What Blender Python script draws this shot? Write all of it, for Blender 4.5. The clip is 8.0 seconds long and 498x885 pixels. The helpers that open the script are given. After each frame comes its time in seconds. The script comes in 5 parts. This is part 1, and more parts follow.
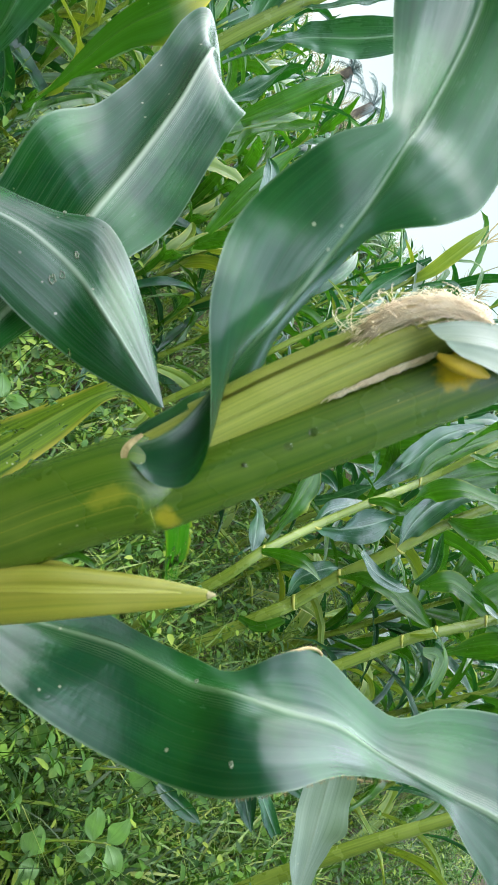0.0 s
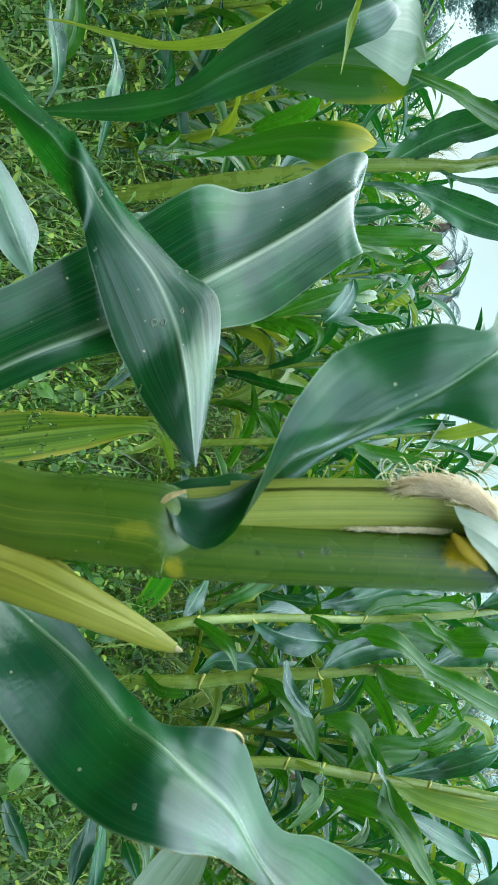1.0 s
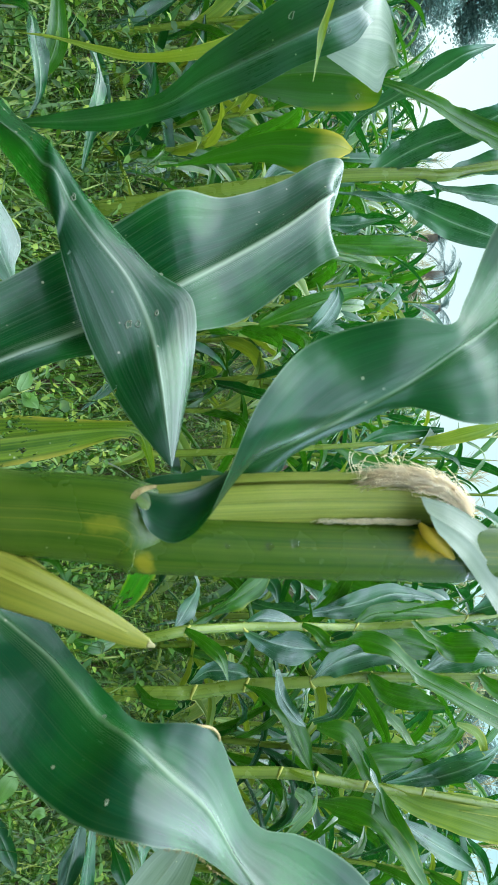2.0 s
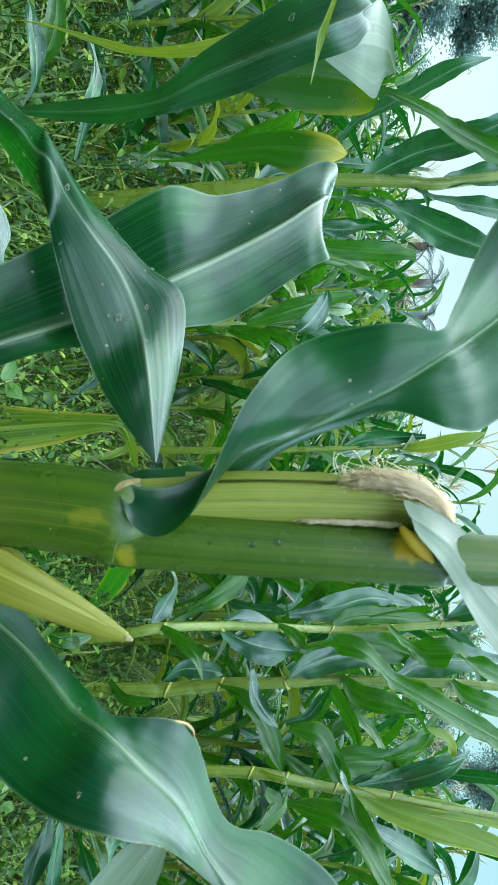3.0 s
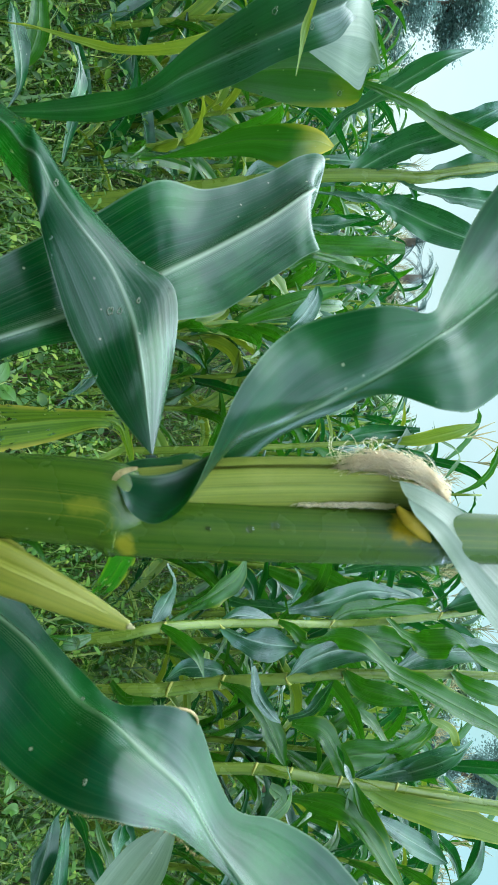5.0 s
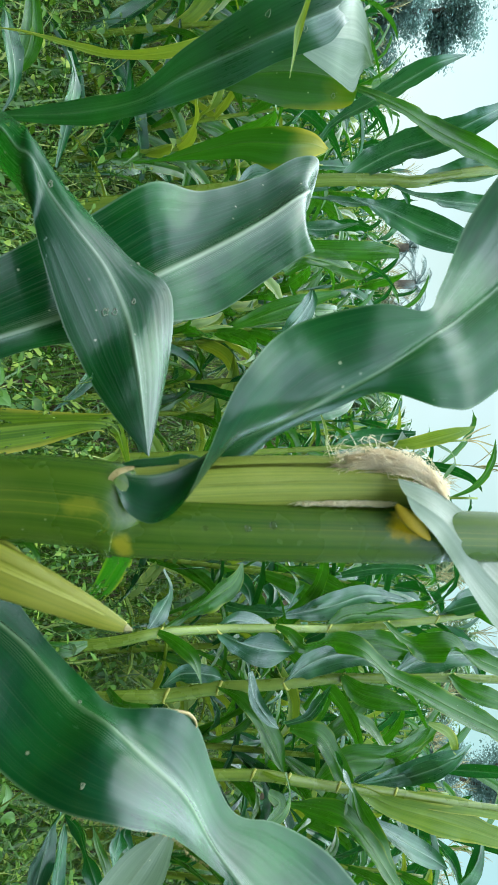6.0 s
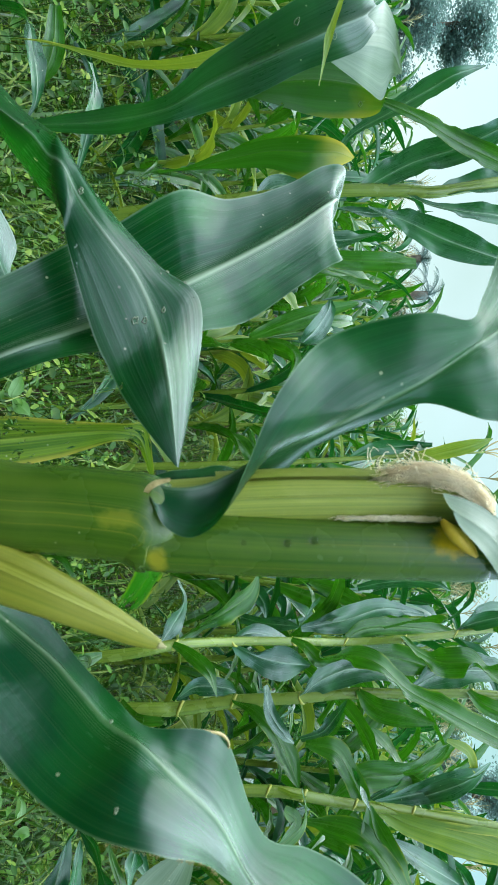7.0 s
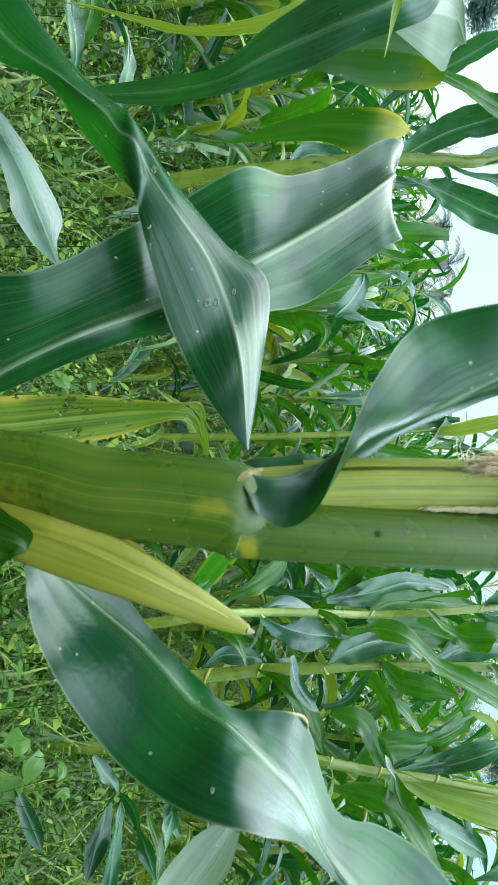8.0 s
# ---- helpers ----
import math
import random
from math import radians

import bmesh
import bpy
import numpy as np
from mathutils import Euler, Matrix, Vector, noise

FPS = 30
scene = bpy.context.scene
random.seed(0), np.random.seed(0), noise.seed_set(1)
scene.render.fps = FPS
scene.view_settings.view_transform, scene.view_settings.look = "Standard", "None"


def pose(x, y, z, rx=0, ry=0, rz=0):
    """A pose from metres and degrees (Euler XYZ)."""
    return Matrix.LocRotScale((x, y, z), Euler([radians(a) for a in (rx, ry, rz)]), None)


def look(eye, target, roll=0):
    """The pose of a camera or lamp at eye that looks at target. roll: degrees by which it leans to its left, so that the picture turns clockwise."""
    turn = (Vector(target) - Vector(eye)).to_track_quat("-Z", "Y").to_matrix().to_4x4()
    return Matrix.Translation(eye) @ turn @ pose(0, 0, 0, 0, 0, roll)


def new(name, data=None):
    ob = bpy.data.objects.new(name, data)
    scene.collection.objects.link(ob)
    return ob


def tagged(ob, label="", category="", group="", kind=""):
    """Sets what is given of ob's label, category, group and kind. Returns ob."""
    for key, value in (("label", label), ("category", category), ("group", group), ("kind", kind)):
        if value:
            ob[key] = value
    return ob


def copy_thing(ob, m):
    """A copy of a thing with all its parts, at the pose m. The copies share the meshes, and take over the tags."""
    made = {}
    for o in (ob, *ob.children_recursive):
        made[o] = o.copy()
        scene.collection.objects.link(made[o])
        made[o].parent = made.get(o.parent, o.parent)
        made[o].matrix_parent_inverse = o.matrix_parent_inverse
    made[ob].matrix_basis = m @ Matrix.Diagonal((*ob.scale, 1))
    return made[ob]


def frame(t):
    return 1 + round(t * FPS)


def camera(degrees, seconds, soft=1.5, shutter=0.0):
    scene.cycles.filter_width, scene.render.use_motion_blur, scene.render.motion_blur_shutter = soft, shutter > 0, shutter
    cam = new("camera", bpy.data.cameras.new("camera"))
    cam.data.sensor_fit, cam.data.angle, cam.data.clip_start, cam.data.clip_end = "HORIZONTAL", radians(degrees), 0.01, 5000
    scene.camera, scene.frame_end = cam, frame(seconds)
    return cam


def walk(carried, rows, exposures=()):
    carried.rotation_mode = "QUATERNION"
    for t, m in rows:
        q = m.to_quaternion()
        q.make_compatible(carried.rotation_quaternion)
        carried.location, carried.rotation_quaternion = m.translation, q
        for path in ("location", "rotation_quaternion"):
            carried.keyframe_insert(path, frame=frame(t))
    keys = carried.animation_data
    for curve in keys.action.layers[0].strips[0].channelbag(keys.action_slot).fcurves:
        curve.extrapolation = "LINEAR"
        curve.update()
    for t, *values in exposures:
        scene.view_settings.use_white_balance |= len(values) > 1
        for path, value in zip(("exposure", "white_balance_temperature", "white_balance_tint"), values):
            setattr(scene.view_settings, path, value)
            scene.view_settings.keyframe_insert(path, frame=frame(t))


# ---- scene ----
cam = camera(40.9, 8.0, soft=0.8)
# Focus lies on the rows behind, so that the nearest plant is a little soft.
cam.data.dof.use_dof, cam.data.dof.focus_distance, cam.data.dof.aperture_fstop = True, 1.8, 42
EYE, PITCH = 0.85, -7.0
# Seconds, then place and turn relative to a level-standing camera held on its side.
ROWS = [
    (0, 0.0127, -0.0038, -0.0457, -8.33, 1.87, -24.1),
    (0.5, 0.0035, 0.0005, -0.0209, -2.56, 2.07, -11.8),
    (1, -0.0109, 0.0142, -0.0063, -1.14, 2.22, 0.01),
    (1.5, 0.0008, 0.0123, 0.0021, -0.16, 2, 0.19),
    (1.7, 0.0021, 0.0047, -0.0022, 0.12, 1.87, -1.13),
    (2.8, -0.0004, 0.0064, -0.0044, -0.53, 0.38, 0.97),
    (3, 0.0002, 0.0037, -0.0024, -0.05, 0.19, 1.3),
    (3.5, 0.0012, 0.0058, -0.0007, -0.48, 0.27, 1.4),
    (4, -0.0002, 0.004, -0.0011, 0.38, 0.42, 0.62),
    (4.5, 0, 0, 0, 0, 0, 0),
    (6, -0.0013, -0.0075, -0.0024, 0.5, -0.66, -0.69),
    (6.5, -0.0023, -0.0051, -0.0076, 1.51, -0.21, -0.51),
    (7, -0.0154, -0.0065, -0.0128, 1.38, 0.23, -0.32),
    (7.5, -0.0453, 0.0011, -0.0177, -1.23, 1.71, 0.77),
    (8, -0.054, 0.0036, -0.0116, -1.28, 1.35, 0.43),
]
HELD = pose(0, 0, EYE, 90 + PITCH) @ pose(0, 0, 0, 0, 0, 90)
walk(cam, [(t, HELD @ pose(x, y, z, rx, ry, rz)) for t, x, y, z, rx, ry, rz in ROWS], [(0, 0.57, 6550, 13), (0.5, 0.27, 6250, 2), (1, 0.36, 6150, 0), (1.5, 0.46, 6250, 4), (3, 0.37, 5950, -2), (4.5, 0.3, 5900, -2), (6, 0.33, 6300, 0), (7, 0.31, 6200, -2), (8, 0.54, 6350, 1)])

# ---- light ----
SUN_UP, SUN_TURN = 58.0, -40.0
world = bpy.data.worlds.new("sky")
scene.world = world
world.use_nodes = True
wn, wl = world.node_tree.nodes, world.node_tree.links
sky = wn.new("ShaderNodeTexSky")
sky.sky_type, sky.sun_disc = "NISHITA", False
sky.sun_elevation, sky.sun_rotation, sky.air_density, sky.dust_density = radians(SUN_UP), radians(SUN_TURN), 1.0, 2.5
# Thin bright cloud over most of the sky.
haze = wn.new("ShaderNodeTexNoise")
haze.inputs["Scale"].default_value, haze.inputs["Detail"].default_value = 1.6, 5
cover = wn.new("ShaderNodeValToRGB")
cover.color_ramp.elements[0].position, cover.color_ramp.elements[1].position = 0.38, 0.6
cover.color_ramp.elements[0].color, cover.color_ramp.elements[1].color = (0.6, 0.6, 0.6, 1), (0.98, 0.98, 0.98, 1)
clouds = wn.new("ShaderNodeMix")
clouds.data_type = "RGBA"
# The cloud is dim and bluish low down and bright overhead.
rise_of = wn.new("ShaderNodeSeparateXYZ")
height = wn.new("ShaderNodeValToRGB")
height.color_ramp.elements[0].color, height.color_ramp.elements[1].color = (0.120, 0.148, 0.147, 1), (0.84, 0.92, 1.02, 1)
height.color_ramp.elements[0].position, height.color_ramp.elements[1].position = 0.24, 0.46
bright = wn.new("ShaderNodeVectorMath")
bright.operation = "SCALE"
bright.inputs["Scale"].default_value = 24.0
way = wn.new("ShaderNodeTexCoord").outputs["Generated"]
wl.new(way, haze.inputs["Vector"])
wl.new(way, rise_of.inputs[0])
wl.new(rise_of.outputs["Z"], height.inputs["Fac"])
wl.new(height.outputs["Color"], bright.inputs[0])
# A thinner, blue-green part of the cloud on one side.
thin_part = wn.new("ShaderNodeMath")
thin_part.operation, thin_part.inputs[1].default_value = "MULTIPLY_ADD", 0.5
wl.new(haze.outputs["Fac"], thin_part.inputs[0])
lower = wn.new("ShaderNodeMath")
lower.operation, lower.inputs[1].default_value = "MULTIPLY_ADD", -1.1
wl.new(rise_of.outputs["Z"], lower.inputs[0])
wl.new(rise_of.outputs["X"], lower.inputs[2])
wl.new(lower.outputs[0], thin_part.inputs[2])
side_tint = wn.new("ShaderNodeValToRGB")
side_tint.color_ramp.elements[0].position, side_tint.color_ramp.elements[1].position = -0.02, 0.62
side_tint.color_ramp.elements[0].color, side_tint.color_ramp.elements[1].color = (1, 1, 1, 1), (0.7, 0.9, 0.93, 1)
tinted = wn.new("ShaderNodeVectorMath")
tinted.operation = "MULTIPLY"
wl.new(thin_part.outputs[0], side_tint.inputs["Fac"])
wl.new(bright.outputs[0], tinted.inputs[0])
wl.new(side_tint.outputs["Color"], tinted.inputs[1])
wl.new(tinted.outputs[0], clouds.inputs["B"])
wl.new(haze.outputs["Fac"], cover.inputs["Fac"])
wl.new(cover.outputs["Color"], clouds.inputs["Factor"])
wl.new(sky.outputs["Color"], clouds.inputs["A"])
wl.new(clouds.outputs["Result"], wn["Background"].inputs["Color"])
wn["Background"].inputs["Strength"].default_value = 0.2

sun = new("sun", bpy.data.lights.new("sun", "SUN"))
sun.data.energy, sun.data.angle, sun.data.color = 1.2, radians(60), (1, 0.96, 0.88)
sun.matrix_world = look((20 * math.sin(radians(SUN_TURN)) * math.cos(radians(SUN_UP)), 20 * math.cos(radians(SUN_TURN)) * math.cos(radians(SUN_UP)), 20 * math.sin(radians(SUN_UP))), (0, 0, 0))


# ---- materials ----
class Shade:
    """A node material, with short calls for the nodes that it needs."""

    def __init__(self, name):
        self.mat = bpy.data.materials.new(name)
        self.mat.use_nodes = True
        self.tree = self.mat.node_tree
        self.n, self.bsdf = self.tree.nodes, self.tree.nodes["Principled BSDF"]

    def link(self, a, b):
        self.tree.links.new(a, b)

    def uv(self):
        return self.n.new("ShaderNodeUVMap").outputs["UV"]

    def place(self):
        return self.n.new("ShaderNodeTexCoord").outputs["Object"]

    def stretch(self, vector, x, y, z):
        node = self.n.new("ShaderNodeVectorMath")
        node.operation = "MULTIPLY"
        node.inputs[1].default_value = (x, y, z)
        self.link(vector, node.inputs[0])
        return node.outputs[0]

    def noise(self, vector, scale, detail=3.0, rough=0.5):
        node = self.n.new("ShaderNodeTexNoise")
        node.inputs["Scale"].default_value, node.inputs["Detail"].default_value = scale, detail
        node.inputs["Roughness"].default_value = rough
        self.link(vector, node.inputs["Vector"])
        return node.outputs["Fac"]

    def spots(self, vector, scale):
        node = self.n.new("ShaderNodeTexVoronoi")
        node.inputs["Scale"].default_value = scale
        self.link(vector, node.inputs["Vector"])
        return node.outputs["Distance"]

    def math(self, op, a, b=0.0, c=0.0):
        node = self.n.new("ShaderNodeMath")
        node.operation = op
        for socket, value in zip(node.inputs, (a, b, c)):
            if isinstance(value, (int, float)):
                socket.default_value = value
            else:
                self.link(value, socket)
        return node.outputs[0]

    def ramp(self, fac, lo, hi, to_lo=0.0, to_hi=1.0):
        node = self.n.new("ShaderNodeMapRange")
        for socket, value in zip(node.inputs[1:5], (lo, hi, to_lo, to_hi)):
            socket.default_value = value
        self.link(fac, node.inputs[0])
        return node.outputs[0]

    def mix(self, fac, a, b):
        node = self.n.new("ShaderNodeMix")
        node.data_type = "RGBA"
        for key, value in (("Factor", fac), ("A", a), ("B", b)):
            if isinstance(value, tuple):
                node.inputs[key].default_value = (*value, 1)
            elif isinstance(value, float):
                node.inputs[key].default_value = value
            else:
                self.link(value, node.inputs[key])
        return node.outputs["Result"]

    def bump(self, height, strength, distance):
        node = self.n.new("ShaderNodeBump")
        node.inputs["Strength"].default_value, node.inputs["Distance"].default_value = strength, distance
        self.link(height, node.inputs["Height"])
        self.link(node.outputs["Normal"], self.bsdf.inputs["Normal"])
        return node.outputs["Normal"]

    def thin(self, colour, share):
        """Lets a share of the light pass, tinted, as a leaf does."""
        back, both = self.n.new("ShaderNodeBsdfTranslucent"), self.n.new("ShaderNodeMixShader")
        self.link(colour, back.inputs["Color"])
        both.inputs[0].default_value = share
        self.link(self.bsdf.outputs[0], both.inputs[1])
        self.link(back.outputs[0], both.inputs[2])
        self.link(both.outputs[0], self.n["Material Output"].inputs["Surface"])
        return both

    def torn(self, shader, hole):
        """Opens holes where hole is 1."""
        clear, both = self.n.new("ShaderNodeBsdfTransparent"), self.n.new("ShaderNodeMixShader")
        self.link(hole, both.inputs[0])
        self.link(shader.outputs[0], both.inputs[1])
        self.link(clear.outputs[0], both.inputs[2])
        self.link(both.outputs[0], self.n["Material Output"].inputs["Surface"])


def leaf_material(name, dark, light, rib, glow, rough, share=0.3, tip=None, holes=False, ribbed=0.34, eaten_above=0.86, spread=0.16, crimped=False, aged=0.7, gloss=0.47, pleated=0.45, veined=1.0, ageing=None):
    s = Shade(name)
    uv = s.uv()
    split = s.n.new("ShaderNodeSeparateXYZ")
    s.link(uv, split.inputs[0])
    off = s.math("ABSOLUTE", s.math("SUBTRACT", split.outputs[0], 0.5))
    veins = s.noise(s.stretch(uv, 1, 0.02, 1), 130, 3, 0.7)
    bands = s.noise(s.stretch(uv, 1, 0.10, 1), 22, 3)
    streaks = s.noise(s.stretch(uv, 1, 0.22, 1), 34, 4, 0.6)
    patch = s.noise(s.place(), 14, 4)
    fine = s.noise(s.place(), 160, 3)
    colour = s.mix(s.ramp(bands, 0.5 - spread, 0.5 + spread), dark, light)
    colour = s.mix(s.math("MULTIPLY", s.ramp(patch, 0.45, 0.75), 0.55), colour, tuple(0.5 * a + 0.5 * b for a, b in zip(light, glow)))
    colour = s.mix(s.math("MULTIPLY", s.ramp(veins, 0.5, 0.72), 0.16 * veined), colour, rib)
    if tip:
        age = s.math("ADD", s.ramp(off, 0.33, 0.5), s.ramp(patch, 0.4, 0.85))
        if ageing:
            # The yellow spreads from the tip.
            age = s.math("ADD", s.math("MULTIPLY", age, 0.5), s.ramp(split.outputs[1], *ageing))
        colour = s.mix(s.math("MULTIPLY", s.ramp(age, aged, aged + 0.8), 0.85), colour, tip)
    specks = s.ramp(s.spots(s.place(), 75), 0.05, 0.09, 1.0, 0.0)
    rare = s.ramp(s.noise(s.place(), 9, 2), 0.5, 0.56)
    colour = s.mix(s.math("MULTIPLY", s.math("MULTIPLY", specks, rare), 0.7), colour, (0.5, 0.52, 0.34))
    middle = s.math("MULTIPLY", s.ramp(off, 0.012, 0.034, 1.0, 0.0), s.ramp(bands, 0.25, 0.6, 0.45, 1.0))
    colour = s.mix(s.math("MULTIPLY", middle, ribbed), colour, rib)
    furrows = s.math("MULTIPLY", s.ramp(s.math("SINE", s.math("MULTIPLY", off, 520.0)), 0.2, 0.9), s.math("MULTIPLY", s.ramp(off, 0.03, 0.04), s.ramp(off, 0.06, 0.10, 1.0, 0.0)))
    colour = s.mix(s.math("MULTIPLY", furrows, 0.2), colour, rib)
    colour = s.mix(s.math("MULTIPLY", s.ramp(off, 0.486, 0.494), 0.22), colour, rib)
    s.link(colour, s.bsdf.inputs["Base Color"])
    s.link(s.math("ADD", s.math("ADD", s.ramp(patch, 0.3, 0.7, rough - 0.08, rough + 0.05), s.ramp(streaks, 0.35, 0.65, -0.02, 0.04)), s.math("MULTIPLY", fine, 0.06)), s.bsdf.inputs["Roughness"])
    wax = s.math("ADD", s.math("MULTIPLY", s.noise(s.stretch(uv, 1, 0.16, 1), 15, 4, 0.65), 0.75), s.math("MULTIPLY", patch, 0.25))
    s.link(s.ramp(wax, 0.36, 0.62, gloss * 0.5, gloss * 1.25), s.bsdf.inputs["Specular IOR Level"])
    s.bsdf.inputs["Specular Tint"].default_value = (0.86, 0.95, 1.0, 1)
    pleats = s.noise(s.stretch(uv, 1, 0.05, 1), 52, 2)
    sway = s.noise(s.stretch(uv, 1, 0.4, 1), 9, 2)
    relief = s.math("ADD", s.math("ADD", s.math("MULTIPLY", veins, 0.5 * veined), s.math("MULTIPLY", pleats, 0.32 * veined)), s.math("ADD", s.math("MULTIPLY", bands, pleated), s.math("ADD", s.math("MULTIPLY", fine, 0.3), s.math("MULTIPLY", sway, 0.9))))
    if crimped:
        # Short cross ripples near the base.
        cross = s.noise(s.stretch(uv, 16, 420, 1), 1.0, 1)
        base = s.math("MULTIPLY", s.ramp(split.outputs[1], 0.03, 0.10), s.math("MULTIPLY", s.ramp(split.outputs[1], 0.09, 0.15, 1.0, 0.0), s.ramp(off, 0.06, 0.12)))
        relief = s.math("ADD", relief, s.math("MULTIPLY", s.math("MULTIPLY", cross, base), s.ramp(patch, 0.35, 0.6, 0.9, 2.3)))
    s.bump(relief, 0.16, 0.0012)
    both = s.thin(s.mix(s.ramp(bands, 0.3, 0.7), glow, tuple(min(1, 1.25 * g) for g in glow)), share)
    if holes:
        eaten = s.noise(s.stretch(uv, 1, 9, 1), 9, 3, 0.6)
        where = s.noise(s.place(), 26, 1)
        s.torn(both, s.math("GREATER_THAN", s.math("ADD", s.math("MULTIPLY", eaten, 0.75), s.math("MULTIPLY", where, 0.55)), eaten_above))
    return s.mat


SHARE = 0.09
DARK, LIGHT, RIB, GLOW = (0.003, 0.027, 0.010), (0.007, 0.046, 0.020), (0.30, 0.42, 0.27), (0.03, 0.26, 0.01)
LEAF = leaf_material("corn_leaf", DARK, LIGHT, RIB, GLOW, 0.19, SHARE)
LEAF_SMOOTH = leaf_material("corn_leaf_smooth", DARK, LIGHT, (0.26, 0.36, 0.22), GLOW, 0.2, SHARE, veined=0.4, pleated=0.28, spread=0.25, gloss=0.42)
LEAF_RIBBED = leaf_material("corn_leaf_white_rib", DARK, LIGHT, (0.38, 0.46, 0.34), GLOW, 0.19, SHARE, ribbed=0.62, gloss=0.38, veined=0.8, pleated=0.9)
LEAF_MARKED = leaf_material("corn_leaf_pitted", DARK, LIGHT, (0.34, 0.44, 0.32), GLOW, 0.19, 0.2, ribbed=0.5, holes=True, gloss=0.4, veined=0.8, pleated=2.2)
# Waxy bloom plus sky sheen, both put into a lighter, bluer base.
LEAF_WAXY_SHEEN = leaf_material("corn_leaf_waxy_sheen", (0.012, 0.048, 0.026), (0.024, 0.072, 0.042), (0.36, 0.46, 0.36), GLOW, 0.27, SHARE, ribbed=0.6, gloss=1.0)
# Chewed leaf whose blue-grey base also carries the sheen of the sky.
LEAF_BLOOM_SHEEN = leaf_material("corn_leaf_bloom_sheen", (0.006, 0.034, 0.015), (0.013, 0.052, 0.027), (0.34, 0.44, 0.34), GLOW, 0.3, SHARE, holes=True, eaten_above=0.88, gloss=0.9)
LEAF_SPOILT = leaf_material("corn_leaf_spoilt", (0.010, 0.075, 0.004), (0.025, 0.12, 0.006), (0.30, 0.34, 0.05), (0.05, 0.28, 0.006), 0.35, 0.3, tip=(0.50, 0.42, 0.03), holes=True, eaten_above=0.70, aged=0.35)
LEAF_HOLES = leaf_material("corn_leaf_chewed", DARK, LIGHT, RIB, GLOW, 0.19, SHARE, holes=True)
LEAF_CRIMPED = leaf_material("corn_leaf_crimped", DARK, LIGHT, (0.26, 0.36, 0.20), GLOW, 0.19, SHARE, crimped=True, veined=0.4, pleated=0.3, spread=0.3, gloss=0.41)
# The whitish base colour stands in for sky reflected at a low angle.
LEAF_PALE_SHEEN = leaf_material("corn_leaf_pale_sheen", (0.10, 0.145, 0.105), (0.17, 0.22, 0.165), (0.34, 0.39, 0.30), (0.16, 0.28, 0.12), 0.34, 0.2, pleated=4.0)
LEAF_BROAD = leaf_material("weed_leaf_broad", (0.13, 0.25, 0.09), (0.19, 0.31, 0.12), (0.30, 0.42, 0.20), (0.16, 0.36, 0.06), 0.42, 0.35)
LEAF_YOUNG = leaf_material("corn_leaf_green", (0.006, 0.040, 0.003), (0.032, 0.105, 0.007), (0.16, 0.26, 0.05), (0.045, 0.19, 0.004), 0.26, 0.28, spread=0.12, gloss=0.55, tip=(0.34, 0.36, 0.03), aged=1.0)
LEAF_EDGED = leaf_material("corn_leaf_yellow_edge", (0.010, 0.055, 0.004), (0.020, 0.085, 0.007), (0.14, 0.26, 0.04), (0.035, 0.15, 0.004), 0.34, 0.3, tip=(0.60, 0.48, 0.02), holes=True, eaten_above=0.9, aged=0.62, ageing=(0.05, 0.19))
LEAF_TIPPED = leaf_material("corn_leaf_yellow_tip", (0.010, 0.055, 0.004), (0.020, 0.085, 0.007), (0.14, 0.26, 0.04), (0.035, 0.15, 0.004), 0.34, 0.3, tip=(0.60, 0.48, 0.02), holes=True, eaten_above=0.92, aged=0.6, ageing=(0.16, 0.27))
LEAF_YOUNG_HOLES = leaf_material("corn_leaf_green_chewed", (0.006, 0.040, 0.003), (0.032, 0.105, 0.007), (0.16, 0.26, 0.05), (0.045, 0.19, 0.004), 0.26, 0.28, spread=0.12, gloss=0.55, tip=(0.34, 0.36, 0.03), aged=1.0, holes=True)
LEAF_YELLOW = leaf_material("corn_leaf_yellowing", (0.045, 0.12, 0.010), (0.12, 0.19, 0.016), (0.30, 0.36, 0.10), (0.22, 0.30, 0.015), 0.42, 0.3, tip=(0.48, 0.44, 0.08))
LEAF_YELLOW_HOLES = leaf_material("corn_leaf_yellowing_torn", (0.008, 0.055, 0.003), (0.15, 0.23, 0.010), (0.34, 0.40, 0.06), (0.14, 0.28, 0.006), 0.46, 0.24, tip=(0.46, 0.38, 0.05), holes=True, eaten_above=0.755, spread=0.12, gloss=0.3, aged=0.5)


